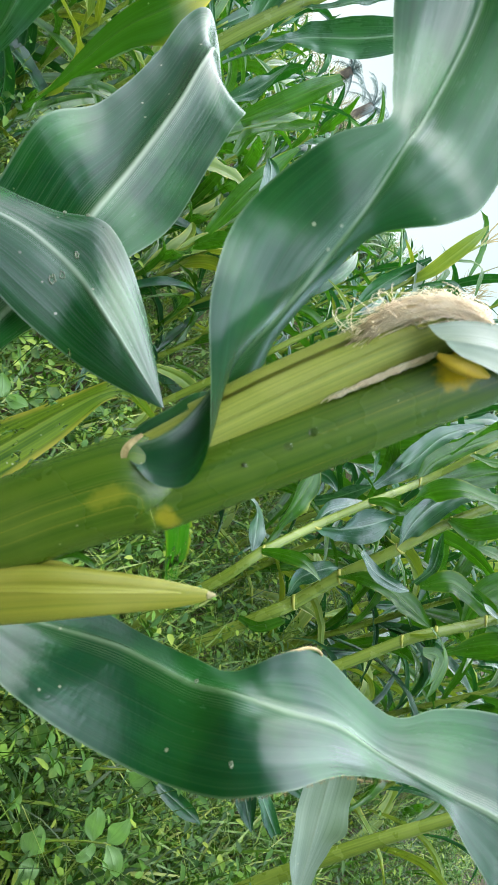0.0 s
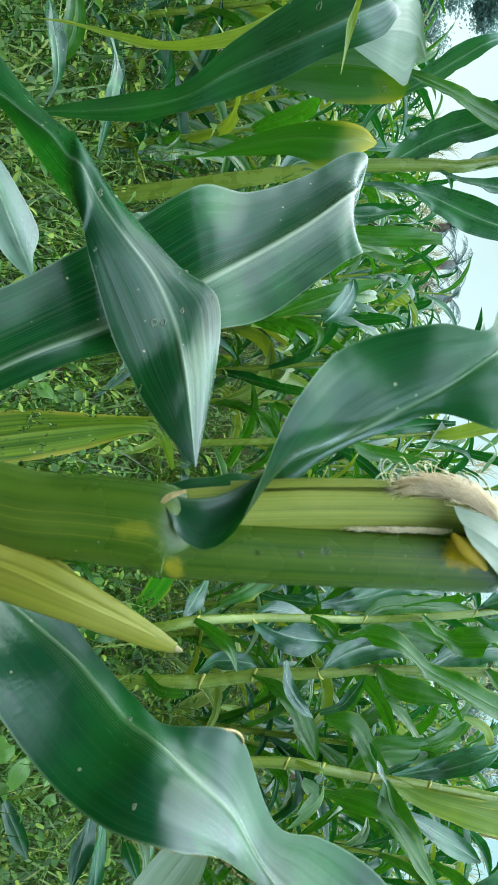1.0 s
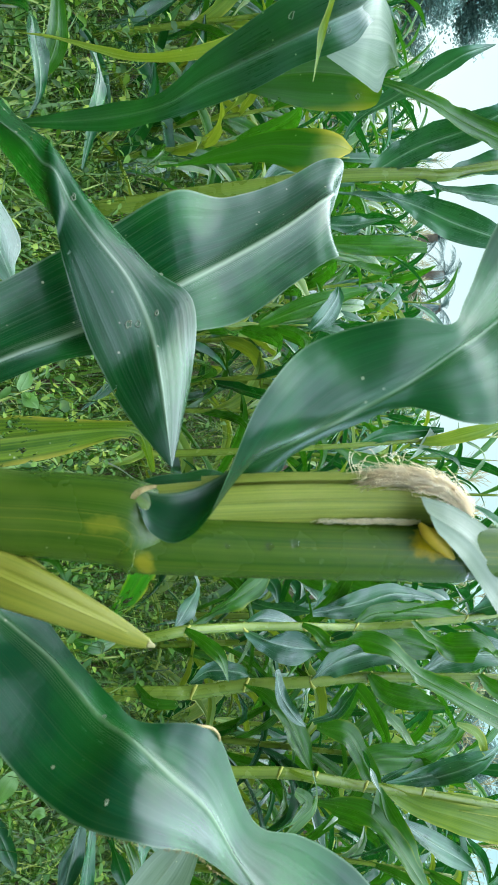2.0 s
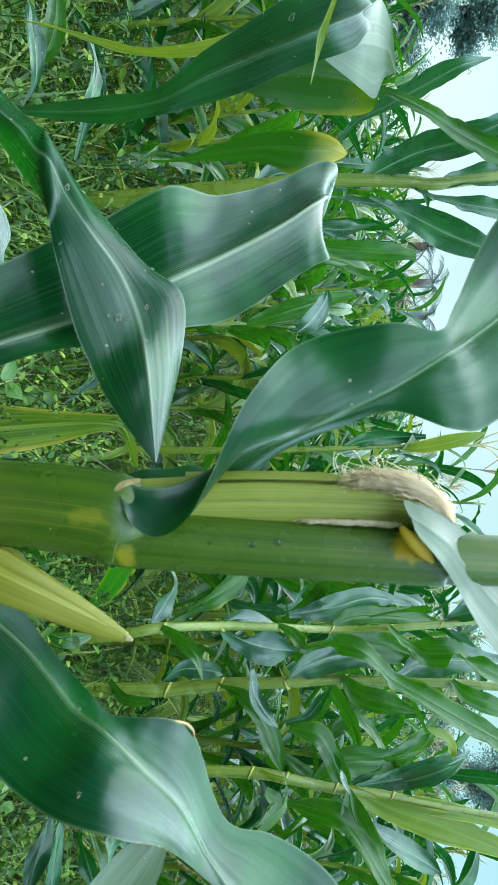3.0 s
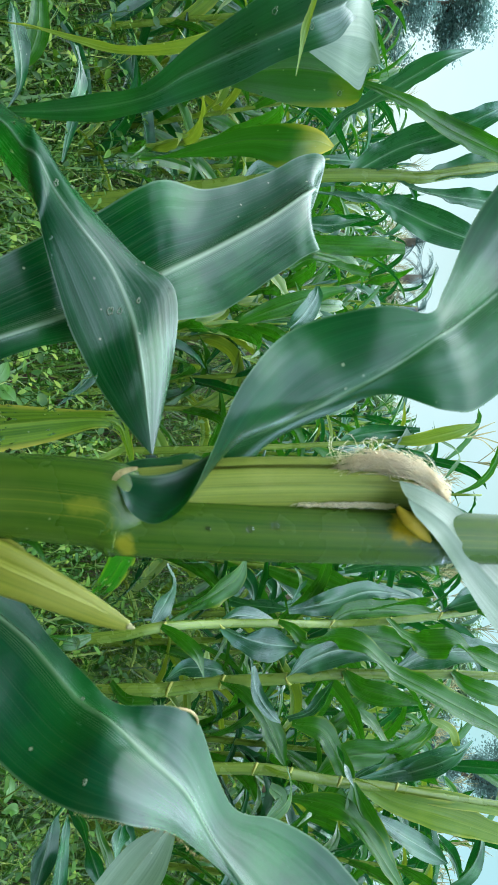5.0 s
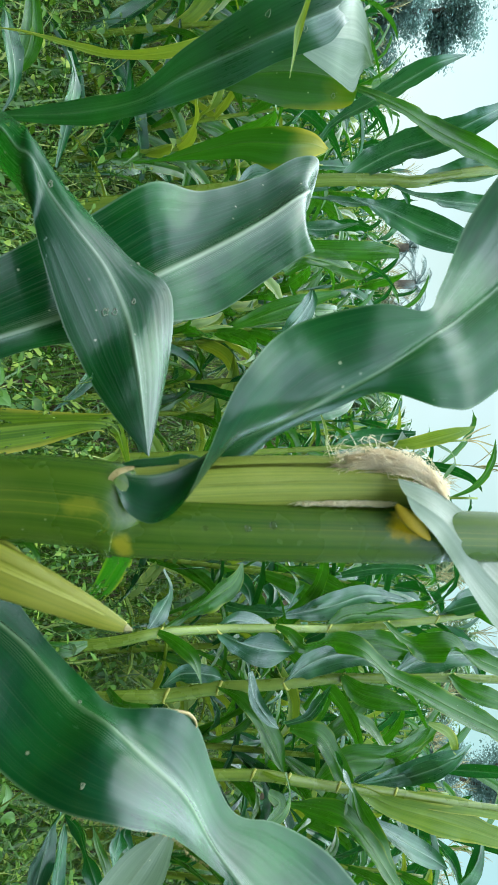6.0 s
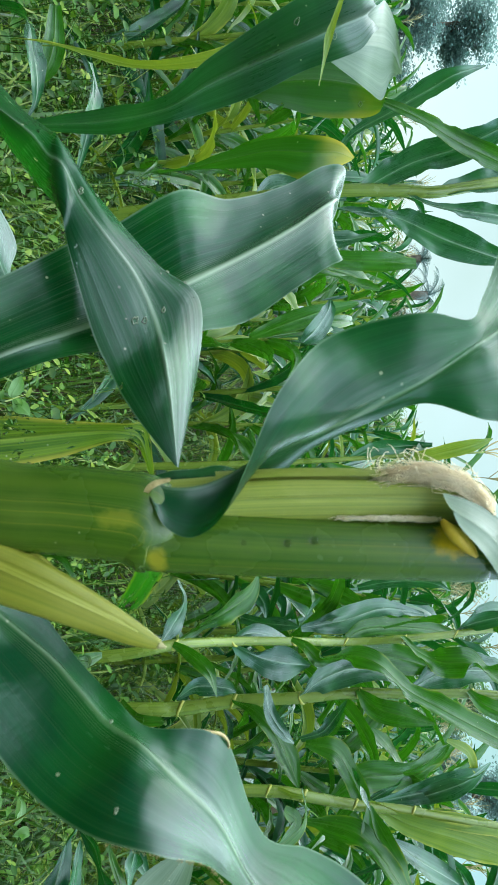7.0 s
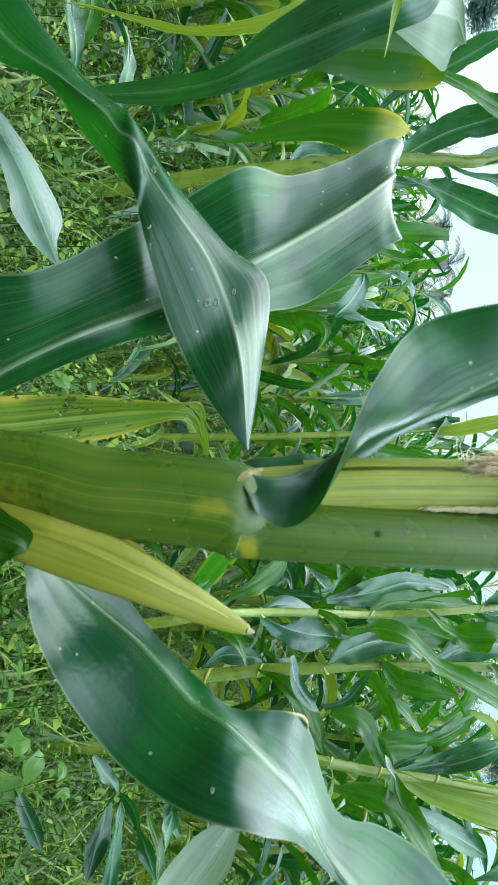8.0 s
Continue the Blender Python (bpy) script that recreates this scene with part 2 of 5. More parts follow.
def sheath_material(name, low, high, rib, rough, stains=()):
    s = Shade(name)
    uv = s.uv()
    lines = s.noise(s.stretch(uv, 1, 0.012, 1), 210, 2)
    bands = s.noise(s.stretch(uv, 1, 0.12, 1), 16, 4)
    patch = s.noise(s.place(), 18, 4)
    colour = s.mix(s.ramp(bands, 0.34, 0.66), low, high)
    rust = s.noise(s.stretch(uv, 1, 0.05, 1), 60, 3)
    colour = s.mix(s.math("MULTIPLY", s.ramp(rust, 0.62, 0.74), 0.55), colour, (0.30, 0.24, 0.03))
    colour = s.mix(s.math("MULTIPLY", s.ramp(lines, 0.45, 0.68), 0.25), colour, rib)
    colour = s.mix(s.math("MULTIPLY", s.ramp(patch, 0.5, 0.75), 0.4), colour, rib)
    for at, reach, tint, most in stains:
        # A soft-edged discoloured spot, broken up by the grain.
        shift = s.n.new("ShaderNodeVectorMath")
        shift.operation, shift.inputs[1].default_value = "SUBTRACT", at
        s.link(s.place(), shift.inputs[0])
        far_off = s.n.new("ShaderNodeVectorMath")
        far_off.operation = "LENGTH"
        s.link(s.stretch(shift.outputs[0], *(1 / r for r in reach)), far_off.inputs[0])
        edge = s.math("ADD", far_off.outputs["Value"], s.math("MULTIPLY", s.math("SUBTRACT", s.noise(s.place(), 220, 3), 0.5), 1.1))
        colour = s.mix(s.math("MULTIPLY", s.ramp(edge, 0.55, 1.15, 1.0, 0.0), most), colour, tint)
    dots = s.ramp(s.spots(s.place(), 120), 0.04, 0.08, 1.0, 0.0)
    rare = s.ramp(s.noise(s.place(), 20, 2), 0.58, 0.64)
    colour = s.mix(s.math("MULTIPLY", s.math("MULTIPLY", dots, rare), 0.7), colour, (0.5, 0.48, 0.3))
    s.link(colour, s.bsdf.inputs["Base Color"])
    s.link(s.ramp(patch, 0.3, 0.7, rough - 0.06, rough + 0.08), s.bsdf.inputs["Roughness"])
    s.bump(s.math("ADD", lines, s.math("MULTIPLY", bands, 0.5)), 0.16, 0.0012)
    s.bsdf.inputs["Subsurface Weight"].default_value = 0.04
    s.bsdf.inputs["Subsurface Radius"].default_value = (0.004, 0.006, 0.002)
    return s.mat


SHEATH = sheath_material("corn_sheath", (0.074, 0.124, 0.011), (0.132, 0.188, 0.021), (0.25, 0.31, 0.06), 0.26)
# Places on the front plant are given relative to its foot.
SHEATH_FRONT = sheath_material("corn_sheath_spotted", (0.025, 0.076, 0.004), (0.066, 0.120, 0.008), (0.14, 0.19, 0.03), 0.27, (
    ((.017, -.044, .7325), (.005, .012, .011), (0.26, 0.25, 0.02), 0.4), ((.0390, -.031, .7475), (.009, .012, .0050), (0.36, 0.30, 0.02), 0.6),
    ((.0285, -.0132, .8905), (.009, .014, .0095), (0.62, 0.42, 0.01), 0.9), ((.012, -.03, .62), (.014, .02, .05), (0.26, 0.22, 0.02), 0.6)))
HUSK = sheath_material("corn_husk", (0.125, 0.175, 0.017), (0.27, 0.30, 0.04), (0.44, 0.42, 0.12), 0.42)
SHOOT = sheath_material("corn_shoot", (0.17, 0.195, 0.015), (0.27, 0.265, 0.03), (0.40, 0.37, 0.08), 0.42)


def plain_material(name, a, b, scale, rough, glow=None, share=0.3, bump=0.0):
    s = Shade(name)
    at = s.place()
    big, small = s.noise(at, scale, 4), s.noise(at, scale * 9, 3)
    colour = s.mix(s.ramp(s.math("ADD", s.math("MULTIPLY", big, 0.7), s.math("MULTIPLY", small, 0.3)), 0.35, 0.65), a, b)
    s.link(colour, s.bsdf.inputs["Base Color"])
    s.bsdf.inputs["Roughness"].default_value = rough
    if bump:
        s.bump(small, 0.6, bump)
    if glow:
        s.thin(s.mix(0.0, glow, glow), share)
    return s.mat


def island_material(name, colours, rough, glow, share, gloss=0.5):
    """Foliage of many pieces, each piece with its own tint."""
    s = Shade(name)
    ramp = s.n.new("ShaderNodeValToRGB")
    ramp.color_ramp.elements[0].color, ramp.color_ramp.elements[1].color = (*colours[0], 1), (*colours[-1], 1)
    for k, c in enumerate(colours[1:-1], 1):
        ramp.color_ramp.elements.new(k / (len(colours) - 1)).color = (*c, 1)
    s.link(s.n.new("ShaderNodeNewGeometry").outputs["Random Per Island"], ramp.inputs["Fac"])
    spot = s.noise(s.place(), 60, 3)
    s.link(s.mix(s.math("MULTIPLY", s.ramp(spot, 0.5, 0.8), 0.35), ramp.outputs["Color"], colours[-1]), s.bsdf.inputs["Base Color"])
    s.bsdf.inputs["Roughness"].default_value = rough
    s.bsdf.inputs["Specular IOR Level"].default_value = gloss
    s.thin(s.mix(0.5, ramp.outputs["Color"], glow), share)
    return s.mat


YELLOW = plain_material("corn_collar", (0.50, 0.34, 0.01), (0.66, 0.48, 0.05), 60, 0.5, (0.7, 0.5, 0.03), 0.25, bump=0.0006)
LIGULE_SKIN = plain_material("corn_ligule", (0.20, 0.15, 0.05), (0.46, 0.36, 0.16), 120, 0.6, bump=0.0005)
SILK = plain_material("corn_silk", (0.88, 0.74, 0.55), (1.0, 0.93, 0.78), 60, 0.45, (1.0, 0.92, 0.74), 0.6)
CHAFF = plain_material("corn_silk_matted", (0.85, 0.74, 0.52), (0.96, 0.88, 0.70), 150, 0.6, (0.95, 0.85, 0.62), 0.35)
SHEATH_LEAF = LEAF_YOUNG
WATER = bpy.data.materials.new("water")
WATER.use_nodes = True
for key, value in (("Transmission Weight", 1.0), ("Roughness", 0.02), ("IOR", 1.33)):
    WATER.node_tree.nodes["Principled BSDF"].inputs[key].default_value = value
WEED = island_material("weed_leaves", [(0.009, 0.040, 0.004), (0.014, 0.060, 0.005), (0.024, 0.086, 0.006), (0.042, 0.118, 0.008), (0.075, 0.165, 0.012), (0.19, 0.25, 0.024)], 0.55, (0.07, 0.27, 0.008), 0.22, 0.25)
GRASS = island_material("grass_blades", [(0.008, 0.035, 0.004), (0.025, 0.09, 0.008), (0.08, 0.17, 0.016), (0.22, 0.27, 0.05)], 0.4, (0.10, 0.30, 0.02), 0.25, 0.45)
BUSH = island_material("bush_leaves", [(0.05, 0.10, 0.06), (0.09, 0.15, 0.07), (0.15, 0.23, 0.10), (0.24, 0.32, 0.14)], 0.5, (0.2, 0.36, 0.16), 0.35)
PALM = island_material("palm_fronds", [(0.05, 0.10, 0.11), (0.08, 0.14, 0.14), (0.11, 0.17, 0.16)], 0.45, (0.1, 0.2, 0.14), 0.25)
DRY = island_material("dry_leaves", [(0.07, 0.075, 0.04), (0.14, 0.13, 0.07), (0.22, 0.20, 0.12), (0.30, 0.29, 0.19)], 0.6, (0.2, 0.22, 0.1), 0.25)
# Paled towards blue-grey, so that distance haze is part of the leaf colour.
TREE = island_material("hazed_tree_leaves", [(0.13, 0.22, 0.22), (0.18, 0.29, 0.27), (0.24, 0.36, 0.32)], 0.5, (0.30, 0.46, 0.40), 0.3)
BARK = plain_material("bark", (0.08, 0.065, 0.05), (0.16, 0.13, 0.10), 9, 0.85, bump=0.01)
SOIL = plain_material("soil", (0.026, 0.019, 0.010), (0.048, 0.038, 0.021), 5, 0.95, bump=0.02)
SOIL.node_tree.nodes["Principled BSDF"].inputs["Specular IOR Level"].default_value = 0.12
MARK_RIM = plain_material("bite_rim", (0.07, 0.11, 0.06), (0.20, 0.25, 0.15), 300, 0.6)
TASSEL = plain_material("corn_tassel", (0.25, 0.24, 0.10), (0.38, 0.32, 0.16), 30, 0.7)


# ---- shapes ----
def spline(points, steps):
    """A smooth line through rows of numbers, steps to each span."""
    p = np.array(points, float)
    p = np.vstack([2 * p[0] - p[1], p, 2 * p[-1] - p[-2]])
    out = []
    for k in range(1, len(p) - 2):
        for u in np.arange(steps) / steps:
            a, b, c, d = p[k - 1 : k + 3]
            out.append(0.5 * (2 * b + (c - a) * u + (2 * a - 5 * b + 4 * c - d) * u**2 + (3 * b - a - 3 * c + d) * u**3))
    return np.array(out + [p[-2]])


def unit(v):
    return v / np.maximum(np.linalg.norm(v, axis=-1, keepdims=True), 1e-9)


def thing(name, at, label, category, group="", kind=""):
    ob = new(name)
    ob.empty_display_size = 0.05
    ob.location = at
    return tagged(ob, label, category, group, kind)


def mesh_part(name, verts, faces, material, parent=None, uvs=None, label="", shift=None):
    """One mesh object; its places are given in the world, and kept relative to its thing."""
    root = parent
    base = np.zeros(3)
    while root is not None:
        base, root = base + np.array(root.location), root.parent
    data = bpy.data.meshes.new(name)
    data.from_pydata((np.asarray(verts) - base).tolist(), [], [list(map(int, f)) for f in faces])
    data.polygons.foreach_set("use_smooth", [len(f) < 5 for f in faces])
    if uvs is not None:
        layer = data.uv_layers.new(name="UVMap")
        loops = np.empty(len(data.loops), np.int32)
        data.loops.foreach_get("vertex_index", loops)
        layer.data.foreach_set("uv", np.asarray(uvs)[loops].astype(np.float32).ravel())
    data.materials.append(material)
    ob = new(name, data)
    ob.parent = parent
    return tagged(ob, label)


def grid_faces(rows, cols, wrap=False):
    span = cols if wrap else cols - 1
    return [(r * cols + c, r * cols + (c + 1) % cols, (r + 1) * cols + (c + 1) % cols, (r + 1) * cols + c) for r in range(rows - 1) for c in range(span)]


ACROSS = np.array([0, 0.035, 0.09, 0.2, 0.36, 0.52, 0.68, 0.84, 1.0])


def blade_mesh(left, mid, right, across, bow, ripple, phase):
    """The surface of a leaf between two margins, with a grooved midrib and a wavy edge."""
    ahead = unit(np.gradient(mid, axis=0))
    normal = unit(np.cross(ahead, right - left))
    length = np.concatenate([[0], np.cumsum(np.linalg.norm(np.diff(mid, axis=0), axis=1))])
    waves = {}
    for side in (-1, 1):
        own = phase * (1 + 0.37 * side)
        swell = 0.25 + 0.75 * np.sin(length * 13 + 1.7 * own) ** 2
        waves[side] = swell * (np.sin(length * 61 + own + 1.5 * np.sin(length * 23 + own)) + 0.5 * np.sin(length * 139 + 2.3 * own))
    cols, us = [], []
    for side, edge in ((-1, left), (1, right)):
        for s in across[::-1] if side < 0 else across[1:]:
            width = np.linalg.norm(edge - mid, axis=1, keepdims=True)
            lift = bow * width * 4 * s * (1 - s) - 0.03 * width * np.exp(-((s / 0.05) ** 2))
            place = mid + (edge - mid) * s + normal * (lift + (ripple * s**3 * waves[side])[:, None] * np.minimum(1, width / 0.02))
            cols.append(place)
            us.append(0.5 + 0.5 * side * s)
    verts = np.stack(cols, 1)
    uvs = np.stack([np.broadcast_to(us, verts.shape[:2]), np.broadcast_to(length[:, None], verts.shape[:2])], -1)
    return verts.reshape(-1, 3), uvs.reshape(-1, 2), grid_faces(len(mid), len(us))


def chewed(material):
    return {LEAF.name: LEAF_HOLES, LEAF_YOUNG.name: LEAF_YOUNG_HOLES, LEAF_YELLOW.name: LEAF_YELLOW_HOLES}.get(material.name, material)


def blade(plant, rows, material, bow=0.05, ripple=0.0006, holes=False, label=""):
    """A leaf led by three lines: one margin, the midrib and the other margin."""
    line = spline(rows, 14)
    verts, uvs, faces = blade_mesh(line[:, :3], line[:, 3:6], line[:, 6:], ACROSS, bow, ripple, rows[0][0] * 900)
    return mesh_part("leaf", verts, faces, chewed(material) if holes else material, plant, uvs, label)


def strip(plant, rows, material, turn=0.0, holes=False, label=""):
    """A simple leaf: places of the midrib with half widths, its face turned by some degrees."""
    line = spline(rows, 9)
    mid, half = line[:, :3], np.maximum(line[:, 3:], 0.0004)
    ahead = unit(np.gradient(mid, axis=0))
    side = unit(np.cross(ahead, np.array([0, -1.0, 0.35 + 0.9 * (abs(rows[0][0] * 7919) % 1)])))
    lift = np.cross(side, ahead)
    angle = radians(turn) + 0.5 * np.sin(np.linspace(0, 5, len(mid)) + rows[0][0] * 40)
    side = side * np.cos(angle)[:, None] + lift * np.sin(angle)[:, None]
    fold = np.cross(side, ahead) * half * 0.22
    verts, uvs, faces = blade_mesh(mid - side * half + fold, mid, mid + side * half + fold, ACROSS[[0, 1, 2, 4, 6, 8]], 0.1, 0.14 * float(half.max()), rows[0][2] * 300)
    return mesh_part("leaf", verts, faces, chewed(material) if holes else material, plant, uvs, label)


def tube_mesh(points, radii, sides=14, steps=8, joints=(), flat=1.0, wobble=0.0):
    line = spline([(*p, r) for p, r in zip(points, radii)], steps)
    mid, r = line[:, :3], np.maximum(line[:, 3], 0.0002)
    for j in joints:
        away = np.abs(np.arange(len(mid)) - j * steps)
        r = r * (1 + 0.06 * np.exp(-((away / 0.8) ** 2)))
    ahead = unit(np.gradient(mid, axis=0))
    side = unit(np.cross(ahead, np.array([0.05, -1.0, 0.02])))
    lift = np.cross(side, ahead)
    turn = np.linspace(0, 2 * math.pi, sides, endpoint=False)
    out = r[:, None] * (1 + wobble * np.sin(3 * turn)[None, :])
    verts = mid[:, None] + out[..., None] * (np.cos(turn)[None, :, None] * side[:, None] + flat * np.sin(turn)[None, :, None] * lift[:, None])
    length = np.concatenate([[0], np.cumsum(np.linalg.norm(np.diff(mid, axis=0), axis=1))])
    around = 1 - np.abs(turn / math.pi - 1)
    uvs = np.stack([np.broadcast_to(around, verts.shape[:2]), np.broadcast_to(length[:, None], verts.shape[:2])], -1)
    faces = grid_faces(len(mid), sides, True)
    faces += [tuple(range(sides))[::-1], tuple((len(mid) - 1) * sides + k for k in range(sides))]
    return verts.reshape(-1, 3), uvs.reshape(-1, 2), [f[::-1] for f in faces]


def tube(plant, name, points, radii, material, sides=14, joints=(), flat=1.0, wobble=0.0, label="", steps=8):
    verts, uvs, faces = tube_mesh(points, radii, sides, steps, joints, flat, wobble)
    return mesh_part(name, verts, faces, material, plant, uvs, label)


def spike(plant, points, radii):
    shoot = tube(plant, "ear_shoot", points, radii, SHOOT, 28, flat=0.5, wobble=0.05, label="pointed yellow-green ear shoot")
    tube(shoot, "tip", [points[-1], tuple(np.array(points[-1]) + (0.0012, 0, 0.0035))], [0.0022, 0.0007], TASSEL, 8, label="dry brown tip")


def chew_mark(plant, at, normal, size, skin, name="chew_mark"):
    """A small raised rim of dry leaf round a bitten spot, on the nearest leaf of the plant."""
    at, best = np.array(at) - np.array(plant.location), None
    for leaf in plant.children:
        if leaf.name.startswith("leaf"):
            spots = np.empty(len(leaf.data.vertices) * 3)
            leaf.data.vertices.foreach_get("co", spots)
            away = np.linalg.norm(spots.reshape(-1, 3) - at, axis=1)
            k = int(away.argmin())
            if best is None or away[k] < best[0]:
                best = away[k], np.array(leaf.data.vertices[k].co), np.array(leaf.data.vertices[k].normal)
    at, normal = best[1] + np.array(plant.location), best[2] * (-1 if best[2] @ np.array(normal) < 0 else 1)
    n = unit(np.array(normal, float))
    a = unit(np.cross(n, (0.3, 0.2, 0.9)))
    b = np.cross(n, a)
    r = np.random.default_rng(int(abs(at[0]) * 1e5))
    turn = np.linspace(0, 2 * math.pi, 15)
    wide = size * (1 + 0.25 * r.normal(size=15))
    wide[-1] = wide[0]
    line = [np.array(at) + n * 0.0004 + w * (math.cos(t) * a * 1.5 + math.sin(t) * b * 0.8) for t, w in zip(turn, wide)]
    verts, uvs, faces = tube_mesh(line, [size * (0.16 if size > 0.0015 else 0.36)] * 15, 6, 2)
    return mesh_part(name, verts, faces, skin, plant, uvs, "dry rim round a bitten spot")


def joint(plant, low, high, radius):
    """The pale swollen ring where a leaf leaves the stalk."""
    low, high = np.array(low), np.array(high)
    lean = np.array([radius * (1.05 if int(low[2] * 1000) % 2 else -1.05), 0, 0])
    front, up = np.array([0, -radius * 0.8, 0]), high - low
    tube(plant, "collar", [low + lean * 0.9 + up * 0.9, low + lean * 0.5 + front + up * 0.5, low - lean * 0.4 + front, low - lean + up * 0.2], [radius * 0.26, radius * 0.28, radius * 0.2, radius * 0.1], SHOOT, 8)


# ---- ground ----
rng = np.random.default_rng(7)


def rise(x, y):
    return 0.03 * np.sin(1.7 * x + 0.6) * np.sin(1.3 * y) + 0.02 * np.sin(4.1 * x + 2.2 * y)


near = np.concatenate([np.linspace(-1200, -14, 12), np.linspace(-12, 12, 81), np.linspace(14, 1200, 12)])
gx, gy = np.meshgrid(near, near + 5, indexing="ij")
gz = np.where(np.hypot(gx, gy - 5) < 13, rise(gx, gy), 0)
tagged(mesh_part("ground", np.stack([gx, gy, gz], -1).reshape(-1, 3), grid_faces(len(near), len(near)), SOIL), "dark moist field soil under weeds", "ground", kind="structure")

# ---- the ear-bearing plant in front ----
main = thing("corn_plant", (.0175, .3592, 0), "tall green corn plant bearing a young ear with pale silk", "corn plant", "corn plants")
tube(main, "stalk", [(.015, .3307, .5074), (.017, .332, .5833), (.021, .3322, .6341), (.0303, .3327, .671), (.0325, .3347, .7043), (.0362, .3385, .7351), (.0394, .3402, .7392), (.0403, .3410, .7425)], [.019, .0195, .021, .0225, .0228, .0230, .0228, .0224], SHEATH_FRONT, sides=40)
tube(main, "stalk", [(.0434, .3405, .7345), (.0436, .3412, .7404), (.0474, .3428, .7537), (.0512, .3497, .8098), (.0532, .3559, .8599), (.0547, .3609, .9013), (.0547, .3624, .9131), (.0571, .3717, .9728), (.0611, .3966, 1.1258), (.0675, .4495, 1.4748)], [.0200, .0202, .0166, .0153, .0148, .0147, .0135, .0128, .011, .006], SHEATH_FRONT, sides=40)
blade(main, [
    (.0177, .3504, .7336, .0195, .3294, .7433, .0245, .3198, .7467),
    (.013, .3561, .7468, .0211, .3293, .7581, .0375, .3128, .7554),
    (.0119, .3638, .7607, .0196, .3348, .7702, .0425, .3104, .7688),
    (.0109, .3714, .7735, .0142, .3443, .7821, .033, .3141, .7823),
    (.0177, .3845, .7975, .0048, .3544, .7986, .0094, .3215, .793),
    (.0026, .3791, .8193, -.0049, .3615, .8238, -.0289, .3325, .8089),
    (-.0133, .3773, .8543, -.0192, .3703, .8542, -.0581, .3626, .8329),
    (-.0225, .3767, .8822, -.034, .3727, .8818, -.0697, .3682, .8784),
    (-.0131, .3789, .9159, -.0531, .382, .9089, -.0668, .3756, .9058),
    (-.0178, .3939, .9396, -.0685, .4049, .931, -.085, .3911, .9168),
    (-.0578, .4217, .9856, -.1071, .4386, .9761, -.130, .4238, .9382),
    (-.115, .444, 1.032, -.150, .456, 1.006, -.166, .444, .963),
    (-.185, .47, 1.068, -.198, .482, 1.04, -.207, .47, .998),
    (-.262, .51, 1.075, -.264, .511, 1.07, -.266, .51, 1.065),
], LEAF_SMOOTH, bow=.10, label="broad blue-green leaf curling away from the collar")
blade(main, [
    (.0234, .3449, .8856, .0314, .3331, .8882, .0403, .3296, .892),
    (.0276, .3486, .899, .0394, .3367, .9005, .0495, .3306, .9001),
    (.0354, .3562, .912, .0483, .344, .9107, .0609, .3356, .9084),
    (.0526, .3709, .9328, .07, .3602, .9284, .085, .3516, .9238),
    (.0742, .388, .9572, .0936, .3771, .9507, .111, .3682, .9437),
    (.1126, .4047, .9868, .1276, .3906, .9791, .1379, .3838, .9724),
    (.1472, .4182, 1.0152, .1569, .4045, 1.0098, .1671, .3975, 1.0025),
    (.1879, .4262, 1.0391, .1896, .4262, 1.0391, .192, .4262, 1.0391),
], LEAF_PALE_SHEEN, bow=.06, label="upper leaf paled by painted sky sheen, bending forward from a yellow collar")
blade(main, [
    (.0417, .3487, .6128, .0446, .3368, .6223, .0466, .3201, .6264),
    (.0635, .372, .6388, .0701, .3464, .6352, .0655, .3163, .636),
    (.0895, .3752, .665, .0913, .3548, .6544, .0939, .313, .6421),
    (.1086, .3704, .6828, .1116, .3542, .6821, .1249, .3157, .6556),
    (.1196, .3623, .6989, .1238, .3491, .6979, .1522, .3144, .678),
    (.132, .3526, .7187, .1393, .3405, .7185, .1654, .3061, .7007),
    (.1434, .3469, .7376, .1462, .331, .7392, .1693, .2882, .7352),
    (.1491, .3583, .7652, .1656, .3361, .7562, .1752, .2911, .7591),
    (.1672, .3787, .775, .1945, .3552, .7722, .1939, .318, .7733),
    (.2203, .3942, .7919, .2276, .3688, .7845, .2285, .3531, .7856),
    (.2380, .4147, .8159, .2491, .3724, .7977, .2445, .3625, .7959),
] + [
    (.2563, .4285, .8370, .2691, .3770, .8102, .2596, .3618, .8046),
    (.2792, .4383, .8587, .2905, .3817, .8245, .2837, .3592, .8064),
    (.3117, .4439, .8765, .3201, .3873, .8372, .3200, .3605, .8089),
    (.3710, .4456, .8811, .3763, .3905, .8470, .3752, .3627, .8107),
    (.4436, .4041, .8585, .446, .4035, .8542, .4485, .403, .8499),
], LEAF_CRIMPED, bow=.05, ripple=.0012, label="large blue-green leaf with a rippled edge, sagging forward")
